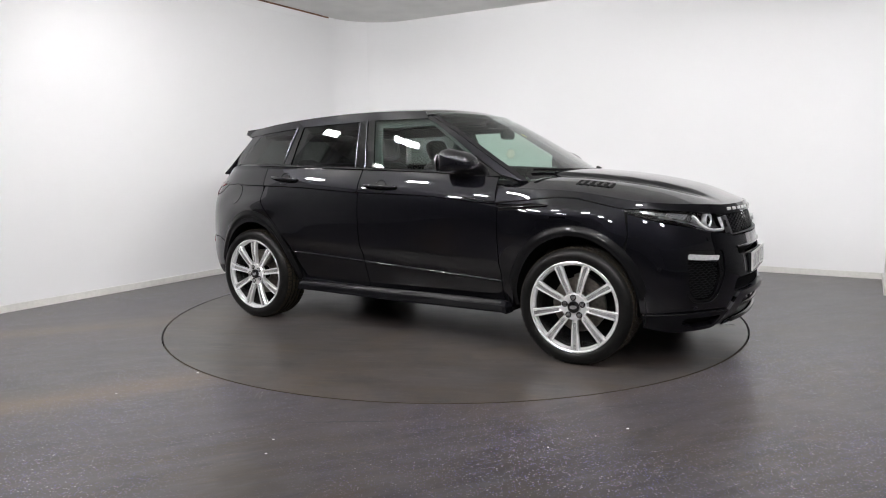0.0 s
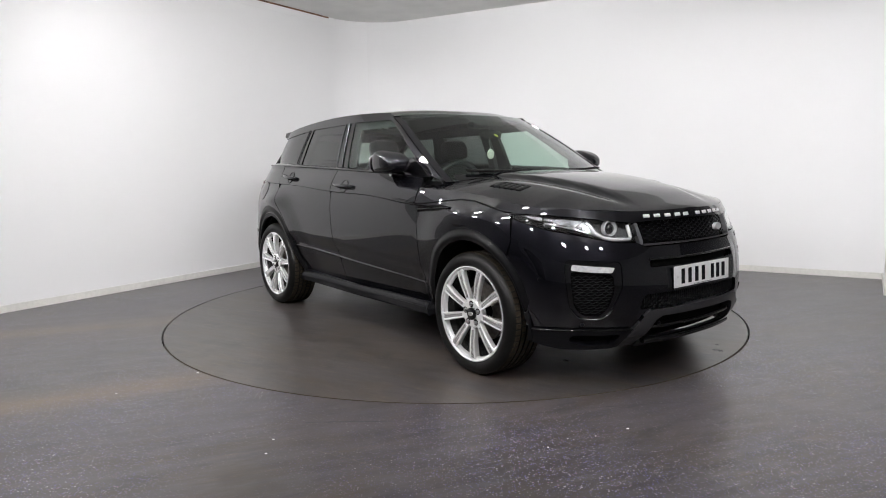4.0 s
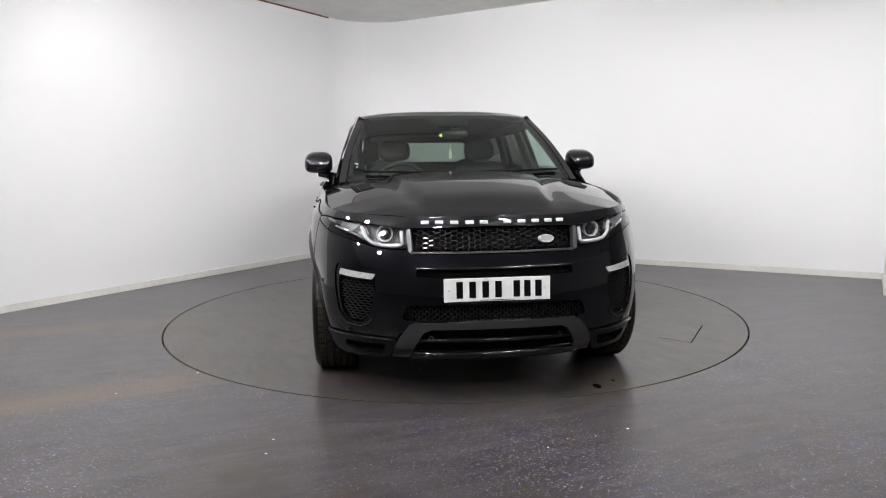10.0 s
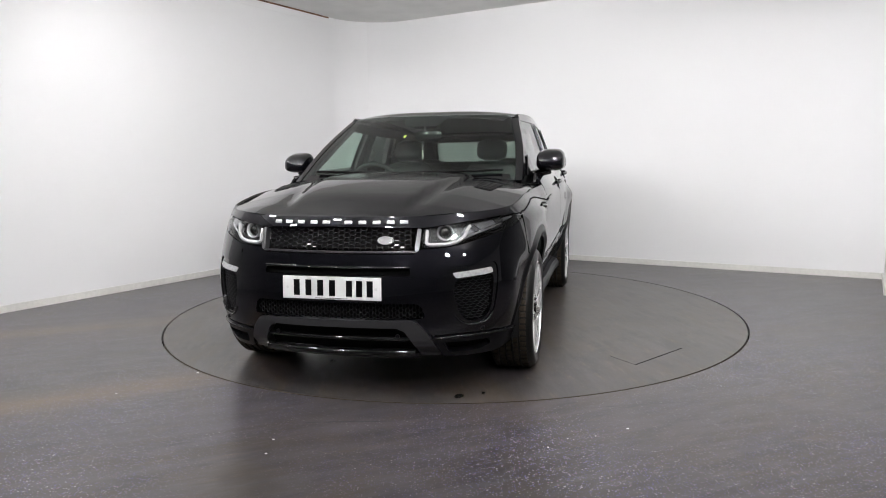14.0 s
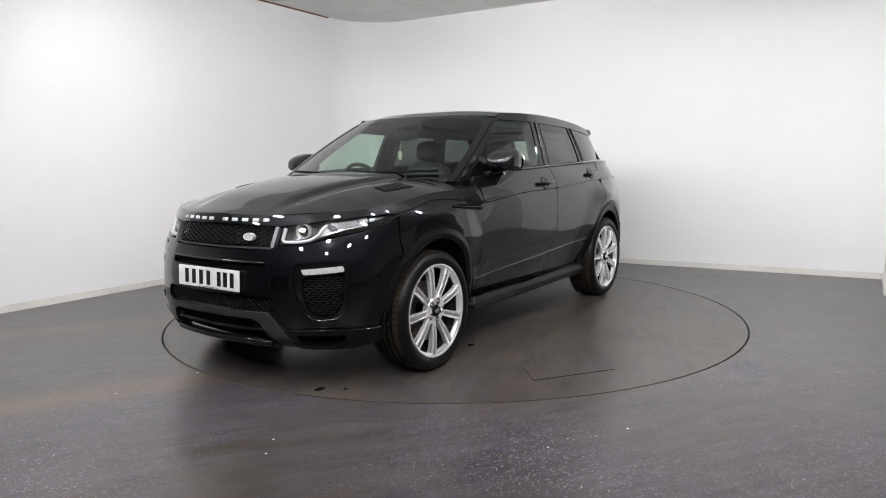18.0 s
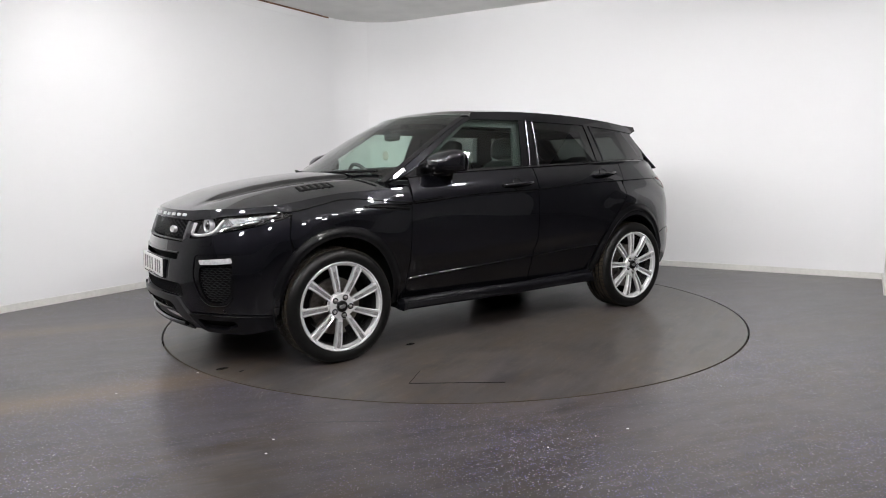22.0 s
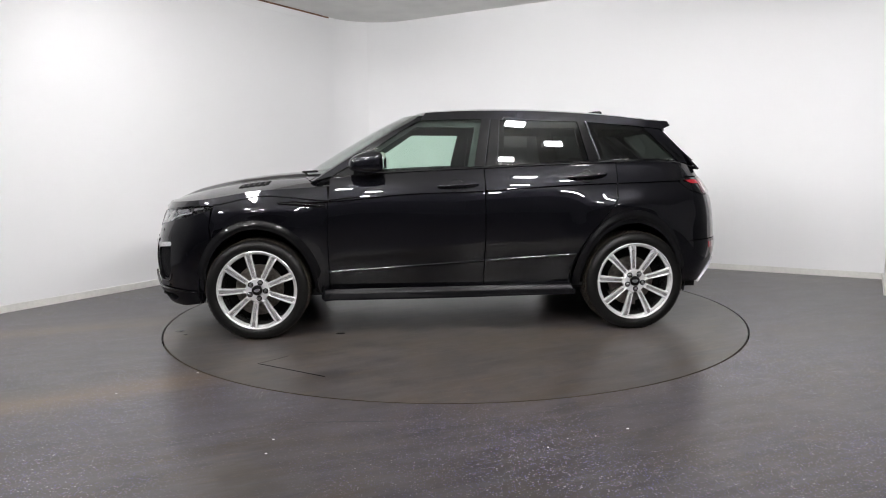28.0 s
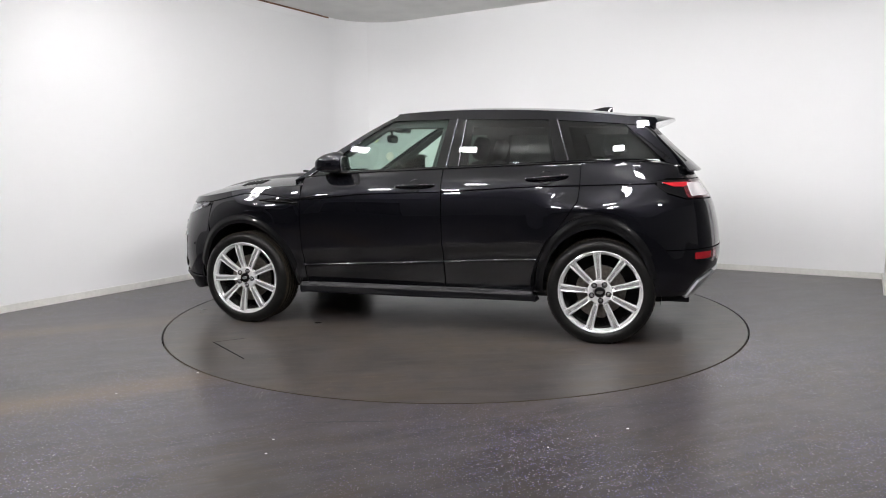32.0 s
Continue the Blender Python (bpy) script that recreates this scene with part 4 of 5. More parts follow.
def build_front(car):
    slot = rounded([(-0.40, 0.654), (0.40, 0.654), (0.40, 0.688), (-0.40, 0.688)], 0.014)
    mesh = rounded([(-0.475, 0.440), (0.475, 0.440), (0.445, 0.518), (-0.445, 0.518)], 0.03)
    bezel = rounded(BEZEL, 0.025)
    bezel_r = [(-u, z) for u, z in bezel]
    body = [(0.0, 0.760), (0.415, 0.760), (0.455, 0.783)] + HEAD[2:7] + [(1.185, 0.908), (1.175, 0.788), (1.19, 0.658), (1.135, 0.548), (1.11, 0.438), (1.095, 0.333), (0.72, 0.340), (0.52, 0.334), (0.475, 0.378), (0.42, 0.435), (0.0, 0.440)]
    patch("front_bumper", [p for p in body] + [(-u, z) for u, z in reversed(body[1:-1])], skin, PAINT, car, "black painted front bumper", step=0.025, holes=[slot, mesh, bezel, bezel_r])
    patch("bumper_slot", slot, skin, DARK, car, off=-0.03, gap=0, depth=0.005)
    # lower grille of dark hexagons
    patch("lower_grille_back", mesh, skin, DARK, car, off=-0.05, gap=0, depth=0.002)
    hexes(car, "lower_grille", -0.45, 0.45, 0.443, 0.518, 0.034, 0.026, mesh, -0.022, DARK_MESH, "black honeycomb lower grille")
    # skid plate and lip
    outer = [(0.0, 0.438), (0.40, 0.435), (0.435, 0.418), (0.482, 0.362), (0.545, 0.262), (0.56, 0.235), (0.455, 0.235), (0.44, 0.26), (0.405, 0.318), (0.365, 0.380), (0.325, 0.398), (0.0, 0.400)]
    patch("skid_plate", outer + [(-u, z) for u, z in reversed(outer[1:-1])], lambda a, b, o: skin(a, b, o - 0.02 * smooth(0.30, 0.25, b)), SKID, car, "satin grey skid plate", off=0.014, step=0.02, gap=0, depth=0.05)
    for z, h, o in ((0.338, 0.011, -0.010), (0.262, 0.016, 0.016)):
        bm = bmesh.new()
        us = np.linspace(-0.42, 0.42, 41)
        add_tube(bm, [tuple(p) for p in skin(us, z + 0 * us, o)], h, 12)
        part("lower_bar", bm, GLOSS, car, "gloss black bar in the lower intake", True, 70)
    patch("lower_lip", [(-0.45, 0.225), (0.45, 0.225), (0.44, 0.254), (-0.44, 0.254)], skin, PLASTIC, car, "black lower lip", off=0.004, gap=0, depth=0.03)
    patch("intake_back", [(-0.45, 0.268), (0.45, 0.268), (0.45, 0.418), (-0.45, 0.418)], skin, DARK, car, off=-0.06, gap=0, depth=0)
    for s in (1, -1):
        lip = [(0.50, 0.340), (0.72, 0.345), (0.95, 0.336), (1.085, 0.328), (1.075, 0.250), (0.9, 0.223), (0.6, 0.228), (0.565, 0.238), (0.53, 0.288)]
        slit = rounded([(0.565, 0.313), (0.83, 0.310), (0.855, 0.276), (0.77, 0.250), (0.60, 0.252)], 0.015)
        patch("bumper_lip", lip, skin, SATIN, car, "satin black lower bumper lip", side=s, off=0.010, step=0.02, gap=0.001, depth=0.04, holes=[slit])
        patch("lip_recess", slit, skin, DARK, car, side=s, off=-0.03, gap=0, depth=0.001)
        # fog lamp surround
        patch("fog_surround", rounded(BEZEL, 0.025), lambda a, b, o: skin(a, b, o), GLOSS, car, "gloss black fog lamp surround", side=s, off=-0.006, step=0.02, gap=0.001, depth=0.035,
              holes=[rounded([(0.62, 0.628), (0.846, 0.650), (0.825, 0.468), (0.785, 0.420), (0.69, 0.416), (0.645, 0.458), (0.615, 0.548)], 0.03)])
        patch("fog_mesh_back", BEZEL, skin, DARK, car, side=s, off=-0.035, gap=0, depth=0.001, step=0.03)
        bm = bmesh.new()
        for k in range(16):
            z = 0.430 + k * 0.0135
            path = [(float(np.interp(z, (0.418, 0.488, 0.648), (0.665, 0.625, 0.60))) + i * 0.02, z + 0.0035 * (-1) ** (i + k)) for i in range(14)]
            path = [q for q in path if q[0] < np.interp(z, (0.418, 0.468, 0.648), (0.79, 0.83, 0.855))]
            add_tube(bm, [tuple(p * (1, s, 1)) for p in skin(np.array([q[0] for q in path]), np.array([q[1] for q in path]), -0.024)], 0.0032, 4)
        part("fog_mesh", bm, DARK_MESH, car, "black honeycomb fog grille")
        ring = [q for q in rounded(BEZEL, 0.025) if q[1] < 0.455]
        bm = bmesh.new()
        add_tube(bm, [tuple(p * (1, s, 1)) for p in skin(np.array([q[0] for q in ring]), np.array([q[1] for q in ring]), 0.0)], 0.006, 8)
        part("fog_rim", bm, GLOSS, car, "gloss black rim of the fog surround", True, 70)
        lamp = rounded([(0.612, 0.665), (0.835, 0.682), (0.842, 0.654), (0.80, 0.648), (0.628, 0.638)], 0.008)
        patch("running_lamp", lamp, skin, LAMP_GREY, car, "white daytime running lamp", side=s, off=-0.002, gap=0, depth=0.02, step=0.02)
        head(car, s)
        bm = bmesh.new()
        us = np.linspace(0.52, 1.08, 30)
        add_tube(bm, [tuple(p * (1, s, 1)) for p in skin(us, np.interp(us, (0.50, 0.72, 0.95, 1.085), (0.340, 0.345, 0.336, 0.328)), 0.012)], 0.004, 6)
        part("lip_edge", bm, GLOSS, car, "rounded upper edge of the bumper lip", True, 70)
    bm = bmesh.new()
    us = np.linspace(-0.40, 0.40, 30)
    add_tube(bm, [tuple(p) for p in skin(us, 0.694 + 0 * us, 0.000)], 0.007, 10)
    part("slot_edge", bm, GLOSS, car, "rounded edge of the bumper slot", True, 70)
    grille(car)


def hexes(car, name, u0, u1, z0, z1, w, h, clip, off, mat, label, r=0.0032):
    """A lattice of flat-topped hexagons on the skin."""
    segs = {}
    rows = int((z1 - z0) / (h * 0.5)) + 3
    for j in range(-1, rows):
        for i in range(int((u1 - u0) / w) + 3):
            cu = u0 + (i + (0.5 if j % 2 else 0)) * w * 1.0
            cz = z0 + j * h * 0.5
            c = [(cu - w * 0.33, cz), (cu - w * 0.17, cz + h * 0.5), (cu + w * 0.17, cz + h * 0.5), (cu + w * 0.33, cz), (cu + w * 0.17, cz - h * 0.5), (cu - w * 0.17, cz - h * 0.5)]
            for a, b in zip(c, c[1:] + c[:1]):
                key = tuple(sorted(((round(a[0], 4), round(a[1], 4)), (round(b[0], 4), round(b[1], 4)))))
                segs[key] = 1
    segs = list(segs)
    mids = np.array([((a[0] + b[0]) / 2, (a[1] + b[1]) / 2) for a, b in segs])
    ok = inside(clip, mids)
    bm = bmesh.new()
    for (a, b), k in zip(segs, ok):
        if k:
            add_tube(bm, [tuple(skin(*a, off)), tuple(skin(*b, off))], r, 4, flat=1.6)
    return part(name, bm, mat, car, label)


def head(car, s):
    lamp = patch("headlamp", HEAD, lambda a, b, o: skin(a, b, o - 0.055 * smooth(0.0, 0.03, b - 0.78) * smooth(1.22, 1.05, a)), HOUSING, car, "black headlamp with bright light guide", side=s, off=-0.012, gap=0.002, depth=0.002, step=0.02)
    patch("lens", HEAD, skin, LENS, lamp, "clear headlamp lens", side=s, off=0.0, gap=0.003, depth=0, step=0.03)

    def guide(name, path, r, mat, label, off=-0.03, n=6):
        us = np.array(path)
        d = np.concatenate([[0], np.cumsum(np.linalg.norm(np.diff(us, axis=0), axis=1))])
        q = np.linspace(0, d[-1], 26)
        p = np.stack([np.interp(q, d, us[:, 0]), np.interp(q, d, us[:, 1])], 1)
        bm = bmesh.new()
        add_tube(bm, [tuple(a * (1, s, 1)) for a in skin(p[:, 0], p[:, 1], off)], r, n)
        part(name, bm, mat, lamp, label, True, 60)
    guide("light_guide", [(0.497, 0.870), (0.492, 0.838), (0.488, 0.808), (0.50, 0.800), (0.60, 0.802), (0.66, 0.812), (0.71, 0.838), (0.74, 0.873), (0.76, 0.886)], 0.0095, WHITE, "white light guide strip", -0.016)
    top, low = ((0.70, 0.855), (0.745, 0.893), (0.90, 0.904), (1.08, 0.918), (1.17, 0.925)), ((0.715, 0.838), (0.80, 0.858), (0.93, 0.884), (1.06, 0.902), (1.17, 0.923))

    def edge_at(line, k):
        q = np.linspace(0, 1, 5)
        return (float(np.interp(k, q, [p[0] for p in line])), float(np.interp(k, q, [p[1] for p in line])))
    for k0, k1, mat, off in ((0.0, 0.20, FROST, -0.022), (0.22, 0.30, HOUSING, -0.034), (0.31, 0.55, FROST, -0.026), (0.57, 0.66, HOUSING, -0.034), (0.67, 0.98, FROST, -0.024)):
        blade = [edge_at(top, k0), edge_at(top, k1), edge_at(low, k1), edge_at(low, k0)]
        patch("upper_reflector", blade, skin, mat, lamp, "bright blade of the upper reflector", side=s, off=off, gap=0.0005, depth=0.012, step=0.012, edge=0.008)
    guide("lower_reflector", [(0.70, 0.820), (0.80, 0.846), (0.90, 0.866), (1.0, 0.880)], 0.010, CHROME, "bright lower reflector", -0.035)
    c = skin(0.600, 0.856, -0.03) * (1, s, 1)
    d = Vector((0.97, 0.2 * s, 0.05)).normalized()
    m = Matrix.Translation(tuple(c)) @ d.to_track_quat("Z", "Y").to_matrix().to_4x4()
    bm = bmesh.new()
    add_lathe(bm, [(0.038, -0.03), (0.042, 0.0), (0.039, 0.004), (0.034, 0.0), (0.031, -0.02)], 28, m)
    part("projector_ring", bm, ALLOY, lamp, "chrome projector ring", True, 50)
    bm = bmesh.new()
    add_lathe(bm, [(0.0, 0.008), (0.012, 0.006), (0.022, 0.001), (0.029, -0.010), (0.031, -0.02)], 28, m)
    part("projector_lens", bm, GLOSS, lamp, "dark glass projector lens", True, 60)


def grille(car):
    g = new("grille")
    g.parent = car
    g["label"] = "black honeycomb grille with bright surround"
    inner = rounded([(-0.405, 0.780), (0.405, 0.780), (0.425, 0.883), (-0.425, 0.883)], 0.02)
    patch("grille_back", inner, skin, DARK, g, off=-0.06, gap=0, depth=0.001)
    hexes(g, "honeycomb", -0.42, 0.42, 0.778, 0.888, 0.060, 0.0235, inner, -0.016, BLACK_CHROME, "dark glossy honeycomb insert", 0.0025)
    for s in (1, -1):
        patch("grille_side", rounded([(0.424, 0.785), (0.432, 0.770), (0.445, 0.775), (0.465, 0.879), (0.444, 0.883)], 0.006), skin, SATIN_CHROME, g, "bright side bar of the grille", side=s, off=0.004, gap=0, depth=0.03, step=0.02)
    patch("grille_sill", [(-0.43, 0.768), (0.43, 0.768), (0.43, 0.776), (-0.43, 0.776)], skin, SKID, g, "thin grey lower bar of the grille", off=0.004, gap=0, depth=0.02, step=0.02)
    c = skin(0.272, 0.826, 0.0)
    bm = bmesh.new()
    add_lathe(bm, [(0.0, 0.006), (0.8, 0.006), (0.9, 0.009), (1.0, 0.004), (1.0, -0.01)], 32, Matrix.Translation(tuple(c)) @ pose(0, 0, 0, 0, 82, 7) @ Matrix.Diagonal((0.021, 0.040, 1, 1)))
    part("oval_badge", bm, BRIGHT, g, "silver oval badge", True)


def build_letters(car):
    """Raised bright marks on the bonnet's leading edge, as plain blocks."""
    marks = (-0.365, -0.288, -0.208, -0.128, -0.055, 0.068, 0.145, 0.222, 0.298, 0.370)
    for y in marks:
        bm = bmesh.new()
        c = skin(y, 0.914, 0.002)
        t = skin(y + 0.01, 0.914, 0.002) - skin(y - 0.01, 0.914, 0.002)
        n = skin(y, 0.928, 0.002) - skin(y, 0.903, 0.002)
        X, U = Vector(t).normalized(), Vector(n).normalized()
        m = Matrix((X, U, X.cross(U))).transposed().to_4x4()
        add_box(bm, -0.020, 0.020, -0.0092, 0.0092, -0.004, 0.004, 0.003, Matrix.Translation(tuple(c)) @ m)
        part("bonnet_mark", bm, BRIGHT, car, "raised silver mark on the bonnet edge", True)


def build_plate(car):
    plate = new("number_plate")
    plate.parent = car
    plate["label"] = "white number plate with black bars"
    plate.matrix_basis = Matrix.Translation((2.206, -0.002, 0.594)) @ pose(0, 0, 0, 0, -2.5, 0)
    bm = bmesh.new()
    add_box(bm, -0.006, 0.0, -0.262, 0.262, -0.057, 0.057, 0.002)
    part("plate", bm, PLATE, plate)
    for y in (-0.185, -0.122, -0.058, 0.005, 0.095, 0.148, 0.203):
        bm = bmesh.new()
        add_box(bm, -0.001, 0.0008, y - 0.016, y + 0.016, -0.040, 0.040, 0)
        part("bar", bm, GLOSS, plate)
    bm = bmesh.new()
    add_box(bm, -0.0005, 0.0006, -0.085, 0.085, -0.053, -0.050, 0)
    part("maker_line", bm, PLASTIC, plate)
    bm = bmesh.new()
    add_box(bm, -0.03, -0.004, -0.24, 0.24, -0.068, 0.05, 0.003)
    part("plate_holder", bm, PLASTIC, plate)


def build_wheel():
    """A wheel with its outer face at height 0 of its own z axis."""
    w = new("wheel")
    w["label"] = "nine-spoke polished alloy wheel with black tyre"
    prof = [(0.262, -0.012), (0.280, 0.004), (0.300, 0.012), (0.320, 0.010), (0.338, -0.002), (0.348, -0.016), (0.350, -0.032)]
    for g in (-0.062, -0.100, -0.138, -0.176):
        prof += [(0.352, g + 0.006), (0.345, g + 0.004), (0.345, g - 0.004), (0.352, g - 0.006)]
    prof += [(0.350, -0.205), (0.343, -0.222), (0.32, -0.234), (0.262, -0.222)]
    bm = bmesh.new()
    add_lathe(bm, prof, 96)
    tyre = part("tyre", bm, RUBBER, w, "black road tyre", True, 40)
    bm = bmesh.new()
    for k in range(64):
        for j, (lo, hi) in enumerate(((-0.057, -0.022), (-0.094, -0.068), (-0.132, -0.106), (-0.170, -0.144), (-0.215, -0.182))):
            r = 0.3515
            m = Matrix.Rotation(2 * math.pi * (k + 0.35 * (j % 2)) / 64, 4, "Z")
            add_box(bm, 0.345, r + 0.0015, -0.0125, 0.0125, lo, hi, 0, m)
    tagged(part("tread", bm, TREAD, tyre, "brown-stained tread blocks"), kind="stuff")
    bm = bmesh.new()
    add_lathe(bm, [(0.268, -0.014), (0.275, -0.004), (0.274, 0.004), (0.269, 0.006), (0.265, 0.003), (0.263, -0.006), (0.254, -0.009), (0.250, -0.014), (0.247, -0.03)], 96)
    part("rim", bm, ALLOY, w, "polished alloy rim", True, 30)
    # barrel in the darkened alloy, so the spoke gaps look shaded
    bm = bmesh.new()
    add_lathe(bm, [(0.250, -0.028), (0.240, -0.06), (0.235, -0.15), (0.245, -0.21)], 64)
    part("barrel", bm, BARREL, w, "inner barrel of the rim, shade put into its colour", True, 30)
    for k in range(9):
        bm = bmesh.new()
        rows = []
        for r, wd, h, d in ((0.052, 0.0165, -0.014, 0.03), (0.085, 0.0185, -0.010, 0.03), (0.16, 0.0215, 0.000, 0.032), (0.225, 0.0245, 0.003, 0.036), (0.262, 0.027, 0.000, 0.040)):
            rows.append([bm.verts.new(v) for v in ((r, -wd * 0.9, h - d), (r, -wd, h - 0.007), (r, -wd * 0.80, h), (r, 0.0, h - 0.006), (r, wd * 0.80, h), (r, wd, h - 0.007), (r, wd * 0.9, h - d))])
        for p, q in zip(rows, rows[1:]):
            for j in range(7):
                bm.faces.new((p[j], q[j], q[(j + 1) % 7], p[(j + 1) % 7]))
        bm.faces.new(rows[0])
        bm.faces.new(rows[-1])
        bmesh.ops.transform(bm, matrix=Matrix.Rotation(radians(40 * k - 90), 4, "Z"), verts=bm.verts)
        spoke = part("spoke", bm, ALLOY, w)
        bm = bmesh.new()
        rows = [[bm.verts.new(v) for v in ((r, -wd, h - 0.004), (r, -wd * 0.9, h + 0.0012), (r, wd * 0.9, h + 0.0012), (r, wd, h - 0.004))] for r, wd, h in ((0.095, 0.0105, -0.0120), (0.16, 0.0135, -0.004), (0.225, 0.0158, -0.001), (0.256, 0.0170, -0.0035))]
        for a, b in zip(rows, rows[1:]):
            for j in range(3):
                bm.faces.new((a[j], b[j], b[j + 1], a[j + 1]))
        bm.faces.new(rows[0])
        bm.faces.new(rows[-1])
        bmesh.ops.transform(bm, matrix=Matrix.Rotation(radians(40 * k - 90), 4, "Z"), verts=bm.verts)
        part("inlay", bm, SATIN_ALLOY, spoke, "satin inlay of the spoke")
    bm = bmesh.new()
    add_lathe(bm, [(0.084, -0.045), (0.083, -0.018), (0.076, -0.009), (0.045, -0.009), (0.040, -0.012), (0.034, -0.012)], 48)
    part("hub", bm, ALLOY, w, "polished wheel hub", True, 30)
    bm = bmesh.new()
    add_lathe(bm, [(0.036, -0.012), (0.035, -0.002), (0.031, 0.0), (0.0, 0.001)], 32)
    part("centre_cap", bm, GLOSS, w, "black centre cap", True, 30)
    bm = bmesh.new()
    add_lathe(bm, [(0.0, 0.003), (0.9, 0.003), (1.0, 0.001)], 24, Matrix.Diagonal((0.022, 0.012, 1, 1)))
    part("cap_badge", bm, CHROME, w, "silver oval on the cap")
    # flat black discs painted on the hub as the shade of the nut pockets
    for k in range(5):
        bm = bmesh.new()
        add_lathe(bm, [(0.019, -0.0075), (0.012, -0.0072), (0.0, -0.0072)], 20, Matrix.Translation((0.057 * math.cos(radians(72 * k + 90)), 0.057 * math.sin(radians(72 * k + 90)), 0.0)))
        part("nut_shade", bm, DARK, w, "flat dark disc painted as the shade of a nut pocket")
    for k in range(5):
        bm = bmesh.new()
        add_lathe(bm, [(0.014, -0.02), (0.0135, -0.008), (0.012, -0.006), (0.0105, -0.008), (0.009, -0.003), (0.0, -0.002)], 6 * 2, Matrix.Translation((0.057 * math.cos(radians(72 * k + 90)), 0.057 * math.sin(radians(72 * k + 90)), 0.002)))
        part("wheel_nut", bm, CHROME, w, "chrome wheel nut", True, 40)
    bm = bmesh.new()
    add_lathe(bm, [(0.06, -0.115), (0.08, -0.100), (0.165, -0.100), (0.165, -0.125), (0.05, -0.125)], 64)
    part("brake_disc", bm, STEEL, w, "grey steel brake disc", True, 30)
    bm = bmesh.new()
    add_prism(bm, arc(0, 0, 0.185, 25, 95, 12) + arc(0, 0, 0.11, 95, 25, 12), -0.145, -0.075)
    part("brake_caliper", bm, STEEL, w, "grey brake caliper")
    # near-black disc stands in for the shade deep behind the spokes
    bm = bmesh.new()
    add_lathe(bm, [(0.0, -0.17), (0.24, -0.17)], 48)
    part("backing_plate", bm, DARK, w)
    return w


def build_car():
    car = new("car")
    tagged(car, "black five-door compact SUV with polished alloy wheels, parked on the turntable", "car")
    build_panels(car)
    build_glasshouse(car)
    build_shell(car)
    build_front(car)
    build_letters(car)
    build_plate(car)
    w = build_wheel()
    first = True
    for x, s, turn in ((HUB_F, 1, 12), (HUB_R, 1, 5), (HUB_F, -1, 3), (HUB_R, -1, 20)):
        m = Matrix.Translation((x, s * 0.922, HUB_Z)) @ Matrix.Rotation(radians(-90 * s), 4, "X") @ Matrix.Rotation(radians(turn), 4, "Z")
        o = w if first else copy_thing(w, m)
        o.parent = car
        o.matrix_basis = m
        first = False
    build_rear(car)
    build_fittings(car)
    build_interior(car)
    build_small(car)
    return car


def build_rear(car):
    for s in (1, -1):
        gate = [(4.546, 1.085)] + [(float(u), float(shoulder(u))) for u in np.linspace(4.546, GIRTH, 12)] + [(GIRTH, 0.635), (5.0, 0.635), (4.535, 0.632), (4.547, 0.995), (4.70, 0.953), (5.085, 0.951), (5.195, 1.085)]
        patch("tailgate", gate, skin, PAINT, car, side=s, step=0.03)
        lamp = [(4.46, 1.074), (4.75, 1.082), (5.19, 1.083), (5.08, 0.955), (4.70, 0.957), (4.56, 0.995)]
        patch("tail_lamp", lamp, skin, GLOSS, car, "black-framed tail lamp", side=s, step=0.02, off=0.002)
        patch("red_lens", [(4.535, 1.062), (4.66, 1.064), (4.75, 1.064), (4.75, 1.044), (4.70, 1.034), (4.62, 1.036)], skin, RED, car, "red tail lamp lens", side=s, step=0.02, off=0.008, gap=0)
        patch("red_frame", rounded([(4.70, 1.068), (5.14, 1.068), (5.05, 0.964), (4.71, 0.964)], 0.02), skin, DIM_RED, car, "dim red frame of the tail lamp", side=s, step=0.02, off=0.006, gap=0)
        patch("clear_lens", rounded([(4.745, 1.060), (5.09, 1.060), (5.02, 0.975), (4.745, 0.975)], 0.012), skin, LAMPWHITE, car, "pale clear tail lamp lens", side=s, step=0.02, off=0.010, gap=0)
        bumper = [(4.455, 0.60), (4.53, 0.630), (5.0, 0.632), (GIRTH, 0.632), (GIRTH, 0.30), (4.75, 0.32), (4.50, 0.33), (4.47, 0.46)]
        patch("rear_bumper", bumper, skin, PAINT, car, side=s, step=0.03, off=0.004)
        patch("reflector", rounded([(4.755, 0.567), (4.755, 0.612), (5.0, 0.612), (5.0, 0.567)], 0.01), skin, RED, car, "red rear reflector", side=s, off=0.008, gap=0, step=0.02)
        diff = [(4.74, 0.30), (4.82, 0.42), (5.0, 0.47), (GIRTH, 0.47), (GIRTH, 0.28)]
        patch("rear_skid", diff, skin, SKID_BRIGHT, car, "bright satin rear skid trim", side=s, off=0.020, step=0.03, depth=0.04)


